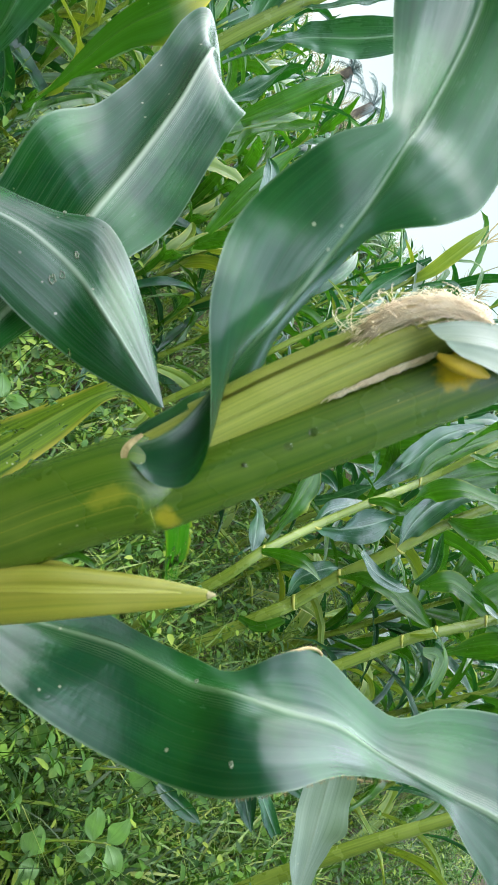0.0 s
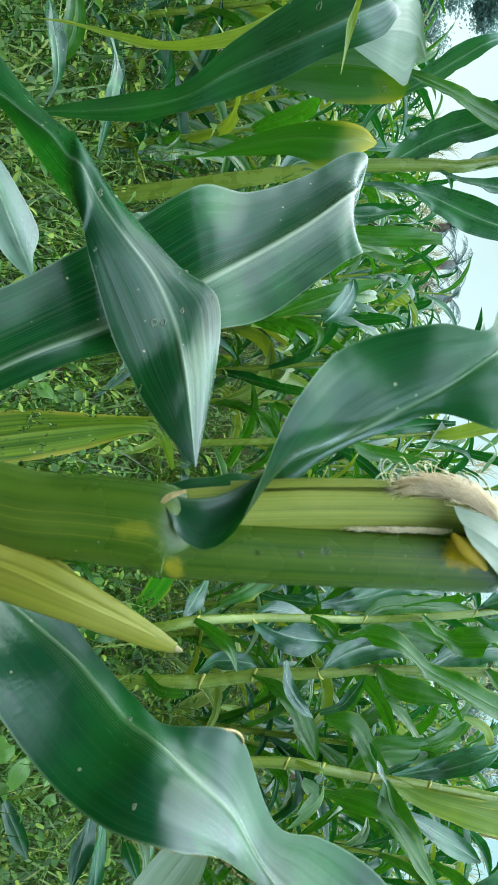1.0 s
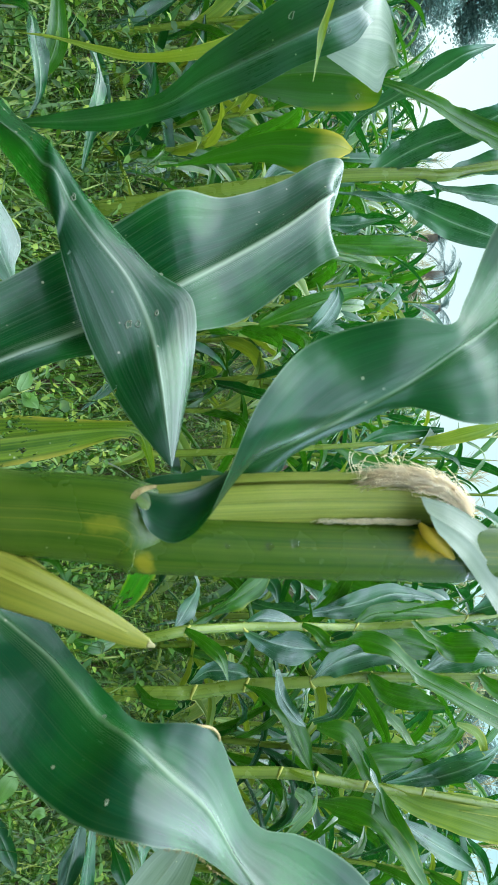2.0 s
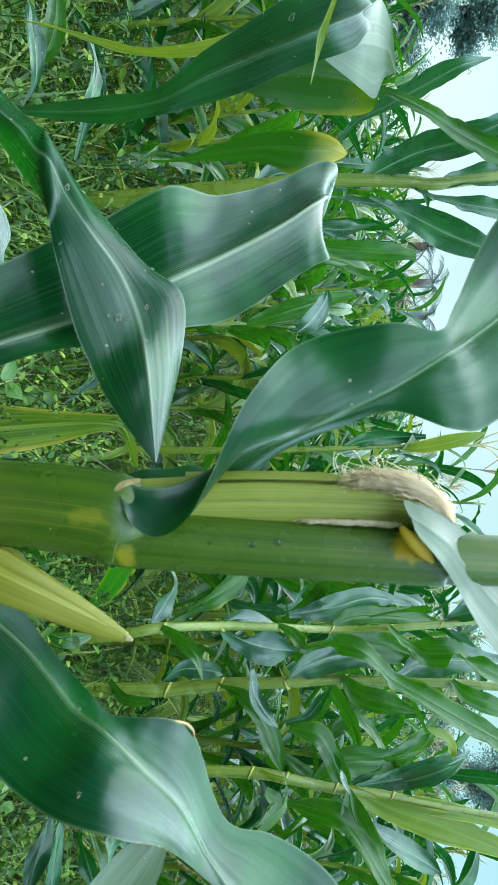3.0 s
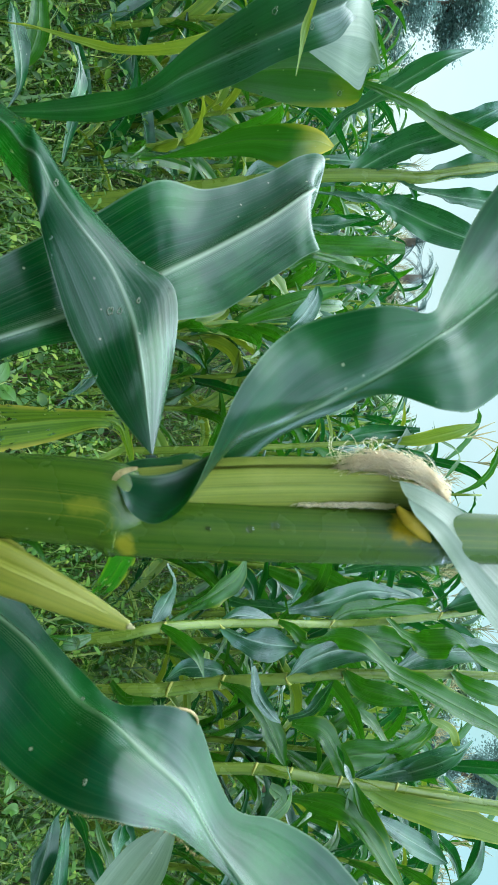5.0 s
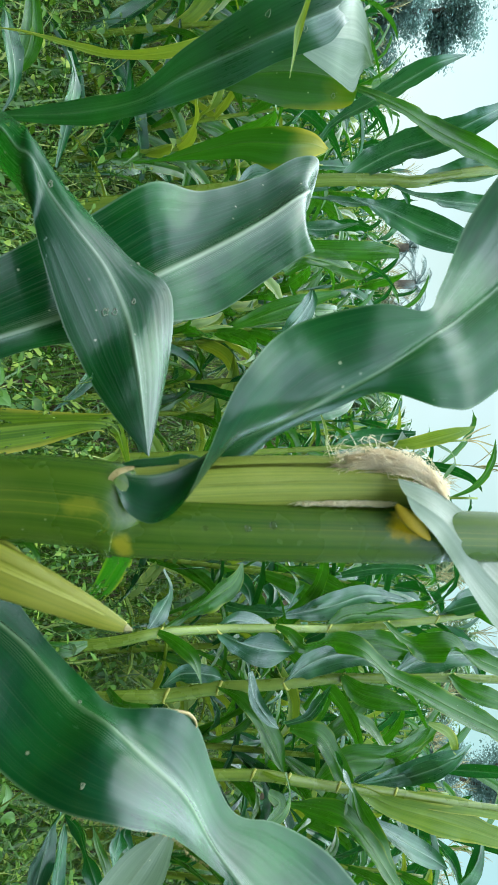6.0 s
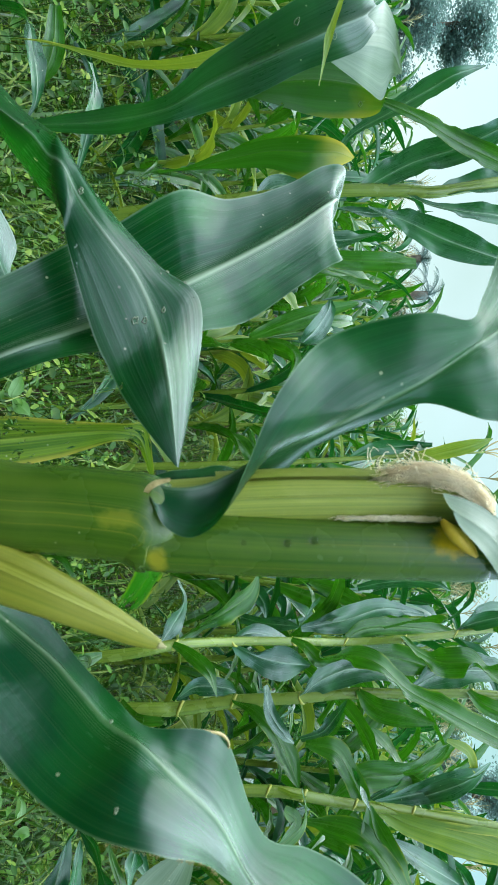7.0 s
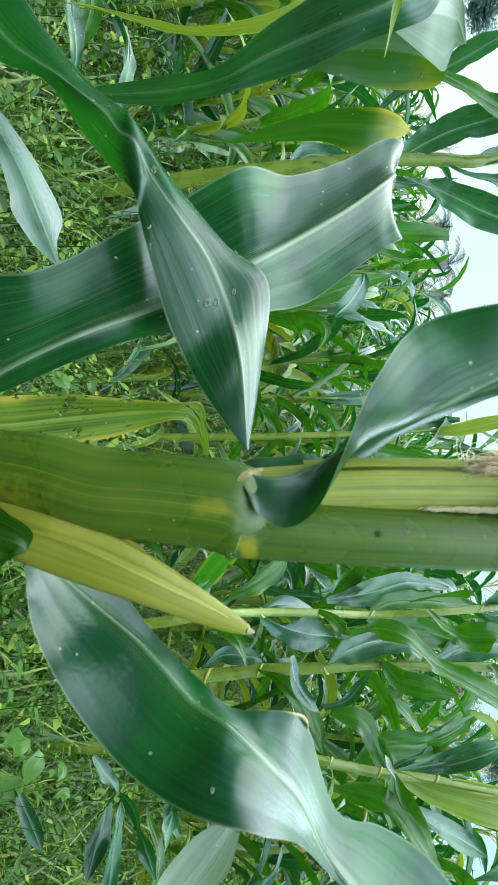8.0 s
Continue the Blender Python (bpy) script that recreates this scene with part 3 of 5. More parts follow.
blade(main, [
    (-.001, .3471, .5181, .0113, .3348, .5245, .0214, .326, .5344),
    (-.0433, .3882, .5242, -.0079, .3694, .5355, .0037, .3608, .547),
    (-.0962, .4085, .55, -.023, .4043, .5485, -.0148, .3972, .5567),
    (-.105, .4196, .5911, -.0468, .4163, .5888, -.0321, .4068, .5936),
    (-.1282, .4493, .6199, -.0641, .4256, .6236, -.0486, .4189, .6263),
    (-.1569, .4792, .6498, -.0802, .4495, .6544, -.0637, .4418, .6569),
    (-.1823, .5257, .6597, -.1064, .496, .6884, -.0741, .4752, .6995),
    (-.2131, .5391, .711, -.1289, .5161, .721, -.0905, .5094, .7317),
    (-.2206, .5834, .7436, -.1594, .5575, .7546, -.1047, .5465, .7636),
    (-.2512, .6351, .7878, -.1973, .6029, .7961, -.1411, .5866, .8025),
    (-.2859, .6762, .8266, -.2325, .6393, .8295, -.1652, .613, .8288),
] + [
    (-.2903, .6949, .8475, -.2483, .6716, .8386, -.1764, .6288, .8425),
    (-.2762, .7246, .8432, -.2389, .7031, .8322, -.1918, .6633, .8365),
    (-.2463, .7432, .8306, -.2307, .7312, .8155, -.2035, .7019, .8228),
], LEAF_RIBBED, bow=.07, label="long dark leaf with a white midrib, bent at its end")
blade(main, [
    (-.0171, .4556, .4581, -.0006, .4372, .4719, .0151, .4279, .4787),
    (-.0274, .5131, .5159, -.0045, .5037, .5211, .015, .4942, .5262),
    (-.0311, .5587, .5591, -.0118, .5491, .5632, .0131, .5384, .5579),
    (-.0278, .5847, .6067, -.0174, .575, .6099, .0046, .5732, .595),
    (-.0257, .5946, .6459, -.0179, .5891, .6421, -.0093, .5884, .6371),
    (-.0245, .6018, .6641, -.0121, .601, .6575, -.0069, .6004, .6524),
    (.0059, .6074, .6684, .0059, .6068, .6632, .0023, .6062, .659),
    (.0222, .6124, .6685, .0222, .6122, .6664, .0217, .6119, .6643),
], LEAF_YELLOW, bow=.04, holes=True, label="ragged yellow-green leaf with torn holes")
blade(main, [
    (.0679, .387, .7197, .0646, .388, .7278, .0679, .3891, .7365),
    (.0785, .4159, .7089, .0803, .4169, .7172, .0821, .4179, .7251),
    (.0973, .4343, .6948, .1004, .435, .7004, .1011, .436, .7087),
    (.1096, .4432, .6848, .1119, .4437, .6894, .1112, .4446, .6963),
    (.1195, .4524, .678, .1215, .4529, .682, .1223, .4533, .6851),
], LEAF_SPOILT, bow=.05, label="bright green leaf with yellow-rimmed chewed holes")
spike(main, [(.0402, .3229, .6079), (.0495, .3216, .6302), (.0566, .3206, .6548), (.0671, .3223, .685), (.0815, .3288, .7136), (.0929, .3344, .7342), (.0988, .3369, .7462)], [.012, .0138, .0148, .0136, .0098, .0062, .0028])
EAR = [(.03, .3388, .7212), (.0304, .3456, .7436), (.0306, .3552, .7722), (.0295, .3616, .8084), (.0292, .3657, .842), (.0294, .3675, .8724), (.0302, .3664, .8961), (.0318, .3651, .9106)]
SEAM = [(.0363, .3455, .825), (.0365, .3484, .8482), (.0364, .3499, .8684), (.0371, .3502, .8879)]
LIGULE = [(.0267, .3253, .7423, .0006), (.0213, .3216, .7447, .0014), (.0179, .3211, .7489, .0017), (.0164, .3258, .755, .0008)]
DROPS = [((.0472, .3316, .7895), 0.0014), ((.0475, .3342, .8107), 0.002), ((.0461, .3358, .8234), 0.0022)]
COLLAR = [(.0362, .3372, .8838), (.0402, .3352, .8868), (.0445, .3349, .8912), (.0490, .3362, .8957), (.0535, .3392, .9000)]
SILK_LINE = [(.0193, .3592, .8541), (.0161, .357, .8688), (.0165, .3561, .8862), (.0218, .3567, .8992), (.0298, .3587, .9073), (.0358, .36, .9104)]
FRINGE = [(.1693, .2882, .7352), (.1752, .2911, .7591), (.1939, .318, .7733), (.2149, .3388, .7786), (.2308, .3567, .7849)]
DRY_EDGE = [(.1467, .3528, .7528), (.1477, .3557, .7598), (.1496, .3595, .7664), (.1542, .3673, .7724), (.1617, .3746, .7749), (.17, .3795, .7737)]
strip(main, [(.0379, .3094, .5796, .0086), (.0454, .3091, .6101, .0131), (.0505, .3092, .6278, .0147), (.0537, .3102, .6361, .0113), (.0576, .3127, .6396, .0011)], LEAF_YOUNG, 10)
strip(main, [(.0477, .3238, .6563, .0006), (.05, .3235, .6699, .0014), (.0525, .3242, .6843, .0014), (.0579, .3245, .6944, .0012), (.0643, .3251, .6995, .0003)], SHOOT, 30)
strip(main, [(.0501, .3316, .6621, .0009), (.0548, .3311, .6744, .0021), (.0595, .3313, .6848, .0018), (.0642, .3326, .6954, .0003)], LEAF_YOUNG, -20)
strip(main, [(.0468, .3144, .6369, .0011), (.0544, .3114, .6703, .002), (.0657, .3128, .6981, .0022), (.0792, .3207, .7213, .0014), (.0906, .3288, .738, .0003)], SHOOT, 20)
strip(main, [(.0523, .3303, .6847, .0024), (.0544, .3298, .6973, .002), (.0613, .3286, .7034, .0012), (.0657, .3287, .7045, .0003)], SHEATH_LEAF, 20)

# ---- the neighbour with the pitted leaf ----
left = thing("corn_plant", (-.5577, .5477, 0), "green corn plant whose pitted leaf hangs across its neighbour", "corn plant", "corn plants")
tube(left, "stalk", [(-.5577, .5477, .2231), (-.5433, .5604, .4904), (-.547, .5903, .734)], [.016, .015, .013], SHEATH)
blade(left, [
    (-.5412, .5579, .4707, -.5368, .552, .4637, -.5415, .5555, .451),
    (-.4369, .5226, .5111, -.416, .5098, .4891, -.3992, .5024, .4694),
    (-.3381, .4864, .5445, -.3028, .4749, .5327, -.2834, .4691, .527),
    (-.2573, .4653, .6027, -.2433, .4466, .5975, -.2475, .4557, .5817),
    (-.2282, .455, .6338, -.2194, .4422, .6277, -.2217, .471, .5996),
    (-.2201, .4482, .6439, -.2017, .4399, .642, -.1858, .4585, .629),
    (-.2159, .4446, .6471, -.1931, .4352, .653, -.1559, .4295, .6558),
] + [
    (-.2075, .4494, .6531, -.1717, .4385, .663, -.1417, .428, .6594),
    (-.18, .4534, .6696, -.1456, .4407, .681, -.1223, .4246, .6651),
    (-.1361, .4801, .7067, -.1194, .453, .699, -.0773, .4301, .6766),
    (-.1093, .4898, .7367, -.0836, .4574, .7132, -.0522, .4334, .6872),
    (-.0527, .4951, .733, -.047, .4386, .7242, -.0218, .435, .7043),
    (.0125, .4535, .7288, .0117, .452, .7285, .0113, .451, .7275),
], LEAF_MARKED, bow=-.09, holes=True, label="glossy blue-green leaf with small chewed pits")

# ---- plants further along the row ----
far_left = thing("corn_plant", (-.763, .6872, 0), "green corn plant with a folded, yellow-edged leaf", "corn plant", "corn plants")
tube(far_left, "stalk", [(-.7503, .6486, -.0219), (-.763, .7104, .4812), (-.7756, .7799, 1.0473)], [.017, .015, .012], SHEATH)
blade(far_left, [
    (-.3947, .7569, .4499, -.3927, .7569, .4499, -.3907, .7569, .4499),
    (-.3826, .7138, .5916, -.3651, .7123, .5792, -.3514, .7131, .5854),
    (-.3655, .6719, .66, -.3521, .6721, .6623, -.3358, .6713, .6554),
    (-.3841, .6433, .7147, -.3602, .6482, .7137, -.3424, .6672, .7038),
    (-.3981, .6282, .7561, -.3659, .6289, .7614, -.3464, .6487, .7586),
    (-.4133, .6179, .7947, -.369, .6092, .8058, -.3573, .6341, .804),
    (-.4334, .618, .8364, -.3784, .6052, .8392, -.3575, .6183, .839),
    (-.4474, .6258, .8597, -.3902, .6119, .861, -.3651, .6179, .8606),
    (-.4652, .637, .8688, -.4032, .6222, .871, -.3814, .6224, .8725),
    (-.4726, .6477, .8734, -.4173, .6378, .8752, -.396, .6382, .8784),
], LEAF_BLOOM_SHEEN, bow=.04, label="dark blue-green leaf with a pale midrib")
blade(far_left, [
    (-.3842, .6823, .7451, -.37, .6724, .7466, -.3559, .6682, .753),
    (-.4017, .6855, .7711, -.3729, .6756, .7723, -.3476, .6656, .7734),
    (-.4223, .7012, .8169, -.3785, .6862, .8176, -.3365, .6762, .8181),
    (-.4105, .7062, .858, -.3754, .6964, .8602, -.3367, .6866, .8624),
    (-.3754, .6994, .884, -.3611, .6941, .882, -.3413, .6887, .8795),
    (-.3669, .6948, .8877, -.3572, .6927, .8876, -.3482, .6894, .8852),
], LEAF_EDGED, label="green leaf underside turning yellow at its edge")
blade(far_left, [
    (-.3899, .6178, .8596, -.37, .6199, .8519, -.3595, .6247, .8342),
    (-.4041, .6175, .8734, -.3763, .6286, .8655, -.3526, .6456, .8563),
    (-.4159, .6287, .8831, -.3831, .6431, .8775, -.3482, .6593, .8695),
    (-.4213, .6417, .8901, -.3864, .6544, .8871, -.3446, .6689, .8825),
    (-.4055, .6556, .8969, -.3839, .6603, .8945, -.3636, .67, .8908),
    (-.3664, .6664, .9031, -.3669, .6662, .9015, -.368, .6689, .8984),
], LEAF_PALE_SHEEN, bow=.05, ripple=.003, label="crumpled leaf end paled by painted sheen")
strip(far_left, [(-.3838, .5686, .8446, .0019), (-.3687, .5778, .8373, .0024), (-.3548, .5821, .8314, .0034), (-.3381, .5866, .8273, .002), (-.3195, .5911, .8231, .0005)], LEAF_YELLOW, 0)
blade(far_left, [
    (-.3373, .7783, .6244, -.3353, .7787, .6277, -.3339, .7791, .6311),
    (-.3279, .7531, .6651, -.3253, .7531, .6651, -.324, .7535, .6683),
    (-.3359, .7389, .7139, -.3214, .7291, .7158, -.3126, .7298, .722),
    (-.3411, .7252, .7665, -.324, .7203, .7671, -.3036, .7153, .7677),
    (-.3395, .7209, .813, -.3178, .7159, .8132, -.2894, .7144, .8012),
    (-.3345, .7296, .8431, -.32, .7242, .8401, -.2993, .7227, .8281),
    (-.3201, .7365, .8584, -.3183, .7364, .8571, -.3158, .7361, .8547),
], LEAF_TIPPED, label="green leaf with a yellow tip")
strip(far_left, [(-.5956, .9003, .3869, .0024), (-.5736, .8875, .4473, .0102), (-.5369, .8663, .5207, .0106), (-.513, .8534, .5797, .0059), (-.5028, .8411, .6435, .0073), (-.5085, .8383, .7029, .0093), (-.528, .8337, .7469, .0057)], LEAF_YELLOW, 10)
strip(far_left, [(-.7565, 1.0328, .2353, .0112), (-.7154, 1.0251, .3371, .0256), (-.6484, 1.0081, .3626, .0233), (-.5891, .9995, .3742, .0115), (-.5536, .999, .3707, .0044), (-.5225, .9969, .3531, .0009)], LEAF, 30)
blade(left, [
    (-.4246, .7442, .3467, -.4128, .734, .3458, -.4064, .7332, .3392),
    (-.3685, .7595, .3895, -.3423, .7349, .3943, -.3271, .7242, .3892),
    (-.3209, .7783, .4189, -.2924, .7382, .4205, -.2723, .7172, .4136),
    (-.2628, .7914, .4436, -.2535, .7401, .4362, -.2423, .7149, .4202),
    (-.2227, .7668, .4489, -.2223, .7417, .4492, -.211, .7273, .4383),
    (-.1873, .7435, .4637, -.1877, .7423, .4628, -.1881, .7412, .4619),
], LEAF_WAXY_SHEEN, label="pale leaf with painted sky sheen hanging among the weeds")
strip(far_left, [(-.7812, 1.0987, .3617, .0097), (-.7035, 1.0981, .3569, .0194), (-.65, 1.0951, .3328, .0136), (-.6452, 1.0904, .2942, .0019)], LEAF_YOUNG, -20)
strip(far_left, [(-.7733, 1.25, .3634, .011), (-.7183, 1.2514, .3743, .0198), (-.6415, 1.25, .3634, .0132), (-.5426, 1.2471, .3394, .0022)], LEAF, 20)

back_left = thing("corn_plant", (-.5659, 1.5751, 0), "slender green corn plant with upright leaves against the sky", "corn plant", "corn plants")
tube(back_left, "stalk", [(-.5752, 1.598, -.4948), (-.582, 1.5912, .0239), (-.5939, 1.5934, .2878), (-.6105, 1.5927, .5289), (-.6327, 1.6077, .8147), (-.634, 1.6307, 1.0025), (-.63, 1.6406, 1.083), (-.6543, 1.6604, 1.2441), (-.6746, 1.6884, 1.4722)], [.021, .02, .02, .019, .016, .015, .014, .012, .004], SHEATH, joints=(2, 3, 4, 5, 6))
strip(back_left, [(-.6327, 1.6077, .8147, .0054), (-.7462, 1.5941, .8681, .008), (-.7976, 1.5766, .9718, .0314), (-.8425, 1.5586, 1.0714, .0283), (-.8593, 1.5443, 1.1188, .0152), (-.877, 1.552, 1.1817, .0013)], LEAF_WAXY_SHEEN, 20)
strip(back_left, [(-.8162, 1.5134, .8672, .0025), (-.8035, 1.5211, .9301, .0063), (-.7655, 1.5319, 1.0182, .0152), (-.7021, 1.5443, 1.1188, .0279), (-.6578, 1.5551, 1.2068, .0253), (-.6134, 1.5659, 1.2949, .0101)], LEAF_YOUNG, -30)
strip(back_left, [(-.6205, 1.6167, .8885, .0081), (-.6611, 1.6242, .9489, .0297), (-.6928, 1.6136, 1.0271, .04), (-.7124, 1.5957, 1.1277, .0367), (-.7376, 1.5569, 1.2219, .0228), (-.7782, 1.5674, 1.3075, .0051)], LEAF_WAXY_SHEEN, 10)
strip(back_left, [(-.5935, 1.6209, .922, .0041), (-.5799, 1.625, .9556, .0108), (-.557, 1.6324, 1.0159, .0297), (-.51, 1.6217, 1.0934, .04), (-.4732, 1.6109, 1.1688, .0316), (-.4374, 1.6117, 1.2577, .0052)], LEAF_WAXY_SHEEN, -15)
strip(back_left, [(-.612, 1.6579, .8136, .0112), (-.6023, 1.6681, .8966, .0167), (-.5939, 1.6769, .9686, .0042)], LEAF_WAXY_SHEEN, 30)
strip(back_left, [(-.634, 1.6307, 1.0025, .0068), (-.5954, 1.6169, 1.0536, .0133), (-.5694, 1.606, 1.1295, .0237), (-.5527, 1.6069, 1.2187, .0236), (-.5225, 1.6197, 1.3227, .0039)], LEAF_WAXY_SHEEN, 0)
strip(back_left, [(-.63, 1.641, 1.0857, .0081), (-.6408, 1.6472, 1.1367, .027), (-.657, 1.6571, 1.2172, .0297), (-.6746, 1.6703, 1.3246, .0081)], LEAF_WAXY_SHEEN, 10)
strip(back_left, [(-.5516, 1.7055, .7911, .0172), (-.5487, 1.7152, .8695, .0244), (-.563, 1.7248, .9479, .0144)], LEAF_WAXY_SHEEN, 40)
strip(back_left, [(-.5603, 1.9072, .7921, .0225), (-.5522, 1.9267, .9515, .0289), (-.5426, 1.9414, 1.071, .0193)], LEAF_YOUNG, 0)
strip(back_left, [(-.4912, 1.9013, .7443, .0096), (-.5169, 1.9091, .8081, .0225), (-.488, 1.9209, .9037, .0289), (-.472, 1.9287, .9674, .0048)], LEAF_YOUNG, 20)
strip(back_left, [(-.2825, 1.5863, .6402, .0108), (-.319, 1.5978, .7342, .0243), (-.3501, 1.6093, .8281, .0189), (-.3637, 1.6176, .8952, .0041)], LEAF_YOUNG, 0)
strip(back_left, [(-.2522, 1.501, .7666, .0076), (-.2839, 1.5049, .798, .0253), (-.3219, 1.508, .8232, .0177), (-.3473, 1.5087, .8295, .0038)], LEAF_WAXY_SHEEN, 10)
strip(back_left, [(-.6137, 1.5879, .6537, .0108), (-.6475, 1.5945, .7073, .0297), (-.6273, 1.6044, .7878, .0216), (-.6137, 1.6143, .8684, .0041)], LEAF_WAXY_SHEEN, 0)

back_mid = thing("corn_plant", (.027, 1.8531, 0), "corn plant with thin drooping top leaves and an open tassel", "corn plant", "corn plants")
tube(back_mid, "stalk", [(.0473, 1.8428, -.5527), (.0304, 1.9355, .202), (.0186, 1.9931, .6717), (-.0017, 2.044, 1.0859), (-.0084, 2.0677, 1.2788)], [.016, .013, .009, .005, .003], SHEATH)
strip(back_mid, [(.0034, 2.0384, 1.0407, .0068), (.0033, 2.0252, 1.0969, .0184), (-.0166, 2.0158, 1.1848, .0215), (-.0362, 2.0146, 1.2567, .0148), (-.0478, 2.0188, 1.291, .0016)], LEAF_YELLOW, 10)
strip(back_mid, [(-.0068, 2.0528, 1.1581, .0034), (.0067, 2.0364, 1.1882, .0084), (.03, 2.0306, 1.2228, .01), (.0563, 2.0217, 1.2324, .0083), (.0857, 2.0088, 1.2092, .0066), (.112, 2.0063, 1.1896, .0016)], LEAF_YOUNG, 0)
strip(back_mid, [(.0101, 2.0364, 1.0239, .0051), (.0269, 2.0313, 1.0647, .0118), (.0402, 2.0272, 1.1135, .01), (.0566, 2.0216, 1.1501, .0083), (.0927, 2.0142, 1.1716, .0017)], LEAF, 20)
strip(back_mid, [(-.0659, 2.0456, 1.0994, .0017), (-.0237, 2.0442, 1.0876, .0152), (.0185, 2.0303, 1.0564, .0202), (.0519, 2.016, 1.0222, .01), (.0669, 2.014, 1.0055, .0017)], LEAF_PALE_SHEEN, 20)
strip(back_mid, [(.0135, 2.0178, .8729, .0068), (-.0152, 2.0261, .94, .0203), (-.027, 2.0364, 1.0239, .0237), (-.0321, 2.0487, 1.1245, .0068)], LEAF, 0)
strip(back_mid, [(.0186, 2.0096, .8059, .0068), (.0524, 2.0178, .8729, .022), (.0693, 2.0302, .9736, .0203), (.0862, 2.0425, 1.0742, .0034)], LEAF_YOUNG, -20)
strip(back_mid, [(-.0084, 2.0668, 1.2721, .002), (-.0169, 2.0714, 1.309, .0024), (-.027, 2.0765, 1.351, .0017)], TASSEL, 0).name = "tassel"
strip(back_mid, [(-.0084, 2.0668, 1.2721, .002), (.0034, 2.0718, 1.3124, .0025), (.0372, 2.0763, 1.3493, .0017)], TASSEL, 0).name = "tassel"
strip(back_mid, [(-.0084, 2.0668, 1.2721, .002), (-.0051, 2.0718, 1.3124, .0025), (.0101, 2.0776, 1.3593, .0017)], TASSEL, 0).name = "tassel"
strip(back_mid, [(-.0084, 2.0656, 1.2621, .002), (-.0338, 2.0706, 1.3023, .0024), (-.0541, 2.0763, 1.3493, .0017)], TASSEL, 0).name = "tassel"

right_a = thing("corn_plant", (.4448, 1.2885, 0), "green corn plant with broad drooping leaves", "corn plant", "corn plants")
tube(right_a, "stalk", [(.4448, 1.2885, -.1436), (.4199, 1.3683, .3423), (.4015, 1.4069, .4922), (.4161, 1.5012, .6036), (.4271, 1.5574, .7331), (.4462, 1.6324, .8523), (.4394, 1.6495, .9909), (.4311, 1.6747, 1.1147), (.4212, 1.6968, 1.2126), (.4032, 1.7222, 1.4189), (.3824, 1.7644, 1.7628)], [0.013, 0.0125, 0.0115, 0.0105, 0.0098, 0.0094, 0.009, 0.0088, 0.0084, 0.007, 0.004], SHEATH, joints=(2, 3, 4, 5, 6, 7, 8))
joint(right_a, (.4015, 1.4069, .4922), (.4015, 1.4082, .503), 0.0122)
joint(right_a, (.4161, 1.5012, .6036), (.4161, 1.5026, .615), 0.0111)
joint(right_a, (.4271, 1.5574, .7331), (.4271, 1.5588, .7449), 0.0104)
joint(right_a, (.4462, 1.6324, .8523), (.4462, 1.6339, .8645), 0.01)
joint(right_a, (.4394, 1.6495, .9909), (.4394, 1.651, 1.0031), 0.0095)
joint(right_a, (.4311, 1.6747, 1.1147), (.4311, 1.6763, 1.127), 0.0093)
joint(right_a, (.4212, 1.6968, 1.2126), (.4212, 1.6984, 1.225), 0.0089)
strip(right_a, [(.4191, 1.5474, .7339, .0052), (.432, 1.541, .7643, .0117), (.4572, 1.5254, .8012, .0193), (.4364, 1.4932, .867, .0238), (.4484, 1.4704, .9274, .0245), (.4895, 1.4466, .9794, .0264), (.5224, 1.4158, 1.0568, .0303), (.5749, 1.3996, 1.1712, .0251), (.6136, 1.3898, 1.2556, .0034)], LEAF_YOUNG, 0)
strip(right_a, [(.4272, 1.6291, .9891, .0068), (.4495, 1.5924, 1.0183, .0145), (.4636, 1.5578, 1.065, .0308), (.4613, 1.545, 1.1251, .033), (.4786, 1.5121, 1.1851, .0271), (.5244, 1.5062, 1.3013, .0049)], LEAF_YOUNG, 0)
strip(right_a, [(.4435, 1.6324, .8523, .0082), (.4212, 1.6588, .9032, .0222), (.4222, 1.6902, .9943, .0281), (.4344, 1.7209, 1.0806, .0199), (.4481, 1.7484, 1.1404, .0029)], LEAF_YOUNG, 30)
strip(right_a, [(.4163, 1.511, .602, .0065), (.406, 1.5359, .6403, .021), (.4192, 1.563, .6968, .0186), (.4434, 1.5978, .7342, .0027)], LEAF_WAXY_SHEEN, 20)
strip(right_a, [(.4071, 1.4257, .4811, .0074), (.3815, 1.4717, .5276, .0279), (.348, 1.4999, .5934, .0334), (.3156, 1.5359, .6403, .021), (.2759, 1.5581, .6573, .0027)], LEAF_YOUNG, -20)
strip(right_a, [(.4323, 1.7003, .7483, .0086), (.4185, 1.7336, .8553, .032), (.394, 1.7663, .9575, .0265), (.4134, 1.7993, 1.0621, .0045)], LEAF_WAXY_SHEEN, 20)
strip(right_a, [(.3935, 1.3873, .4971, .006), (.4093, 1.3721, .5373, .0154), (.4384, 1.3568, .5765, .014), (.4838, 1.3392, .5976, .0011)], LEAF_YOUNG, 0)
strip(right_a, [(.4296, 1.5308, .5987, .0079), (.4745, 1.5879, .6537, .0351), (.4955, 1.6153, .7123, .0411), (.5102, 1.6528, .7721, .0056)], LEAF_WAXY_SHEEN, -30)
strip(right_a, [(.4587, 1.6526, .8523, .0111), (.4911, 1.7019, .9256, .0312), (.5142, 1.7327, 1.0121, .0345), (.5537, 1.7654, 1.1149, .0058)], LEAF_YOUNG, -20)
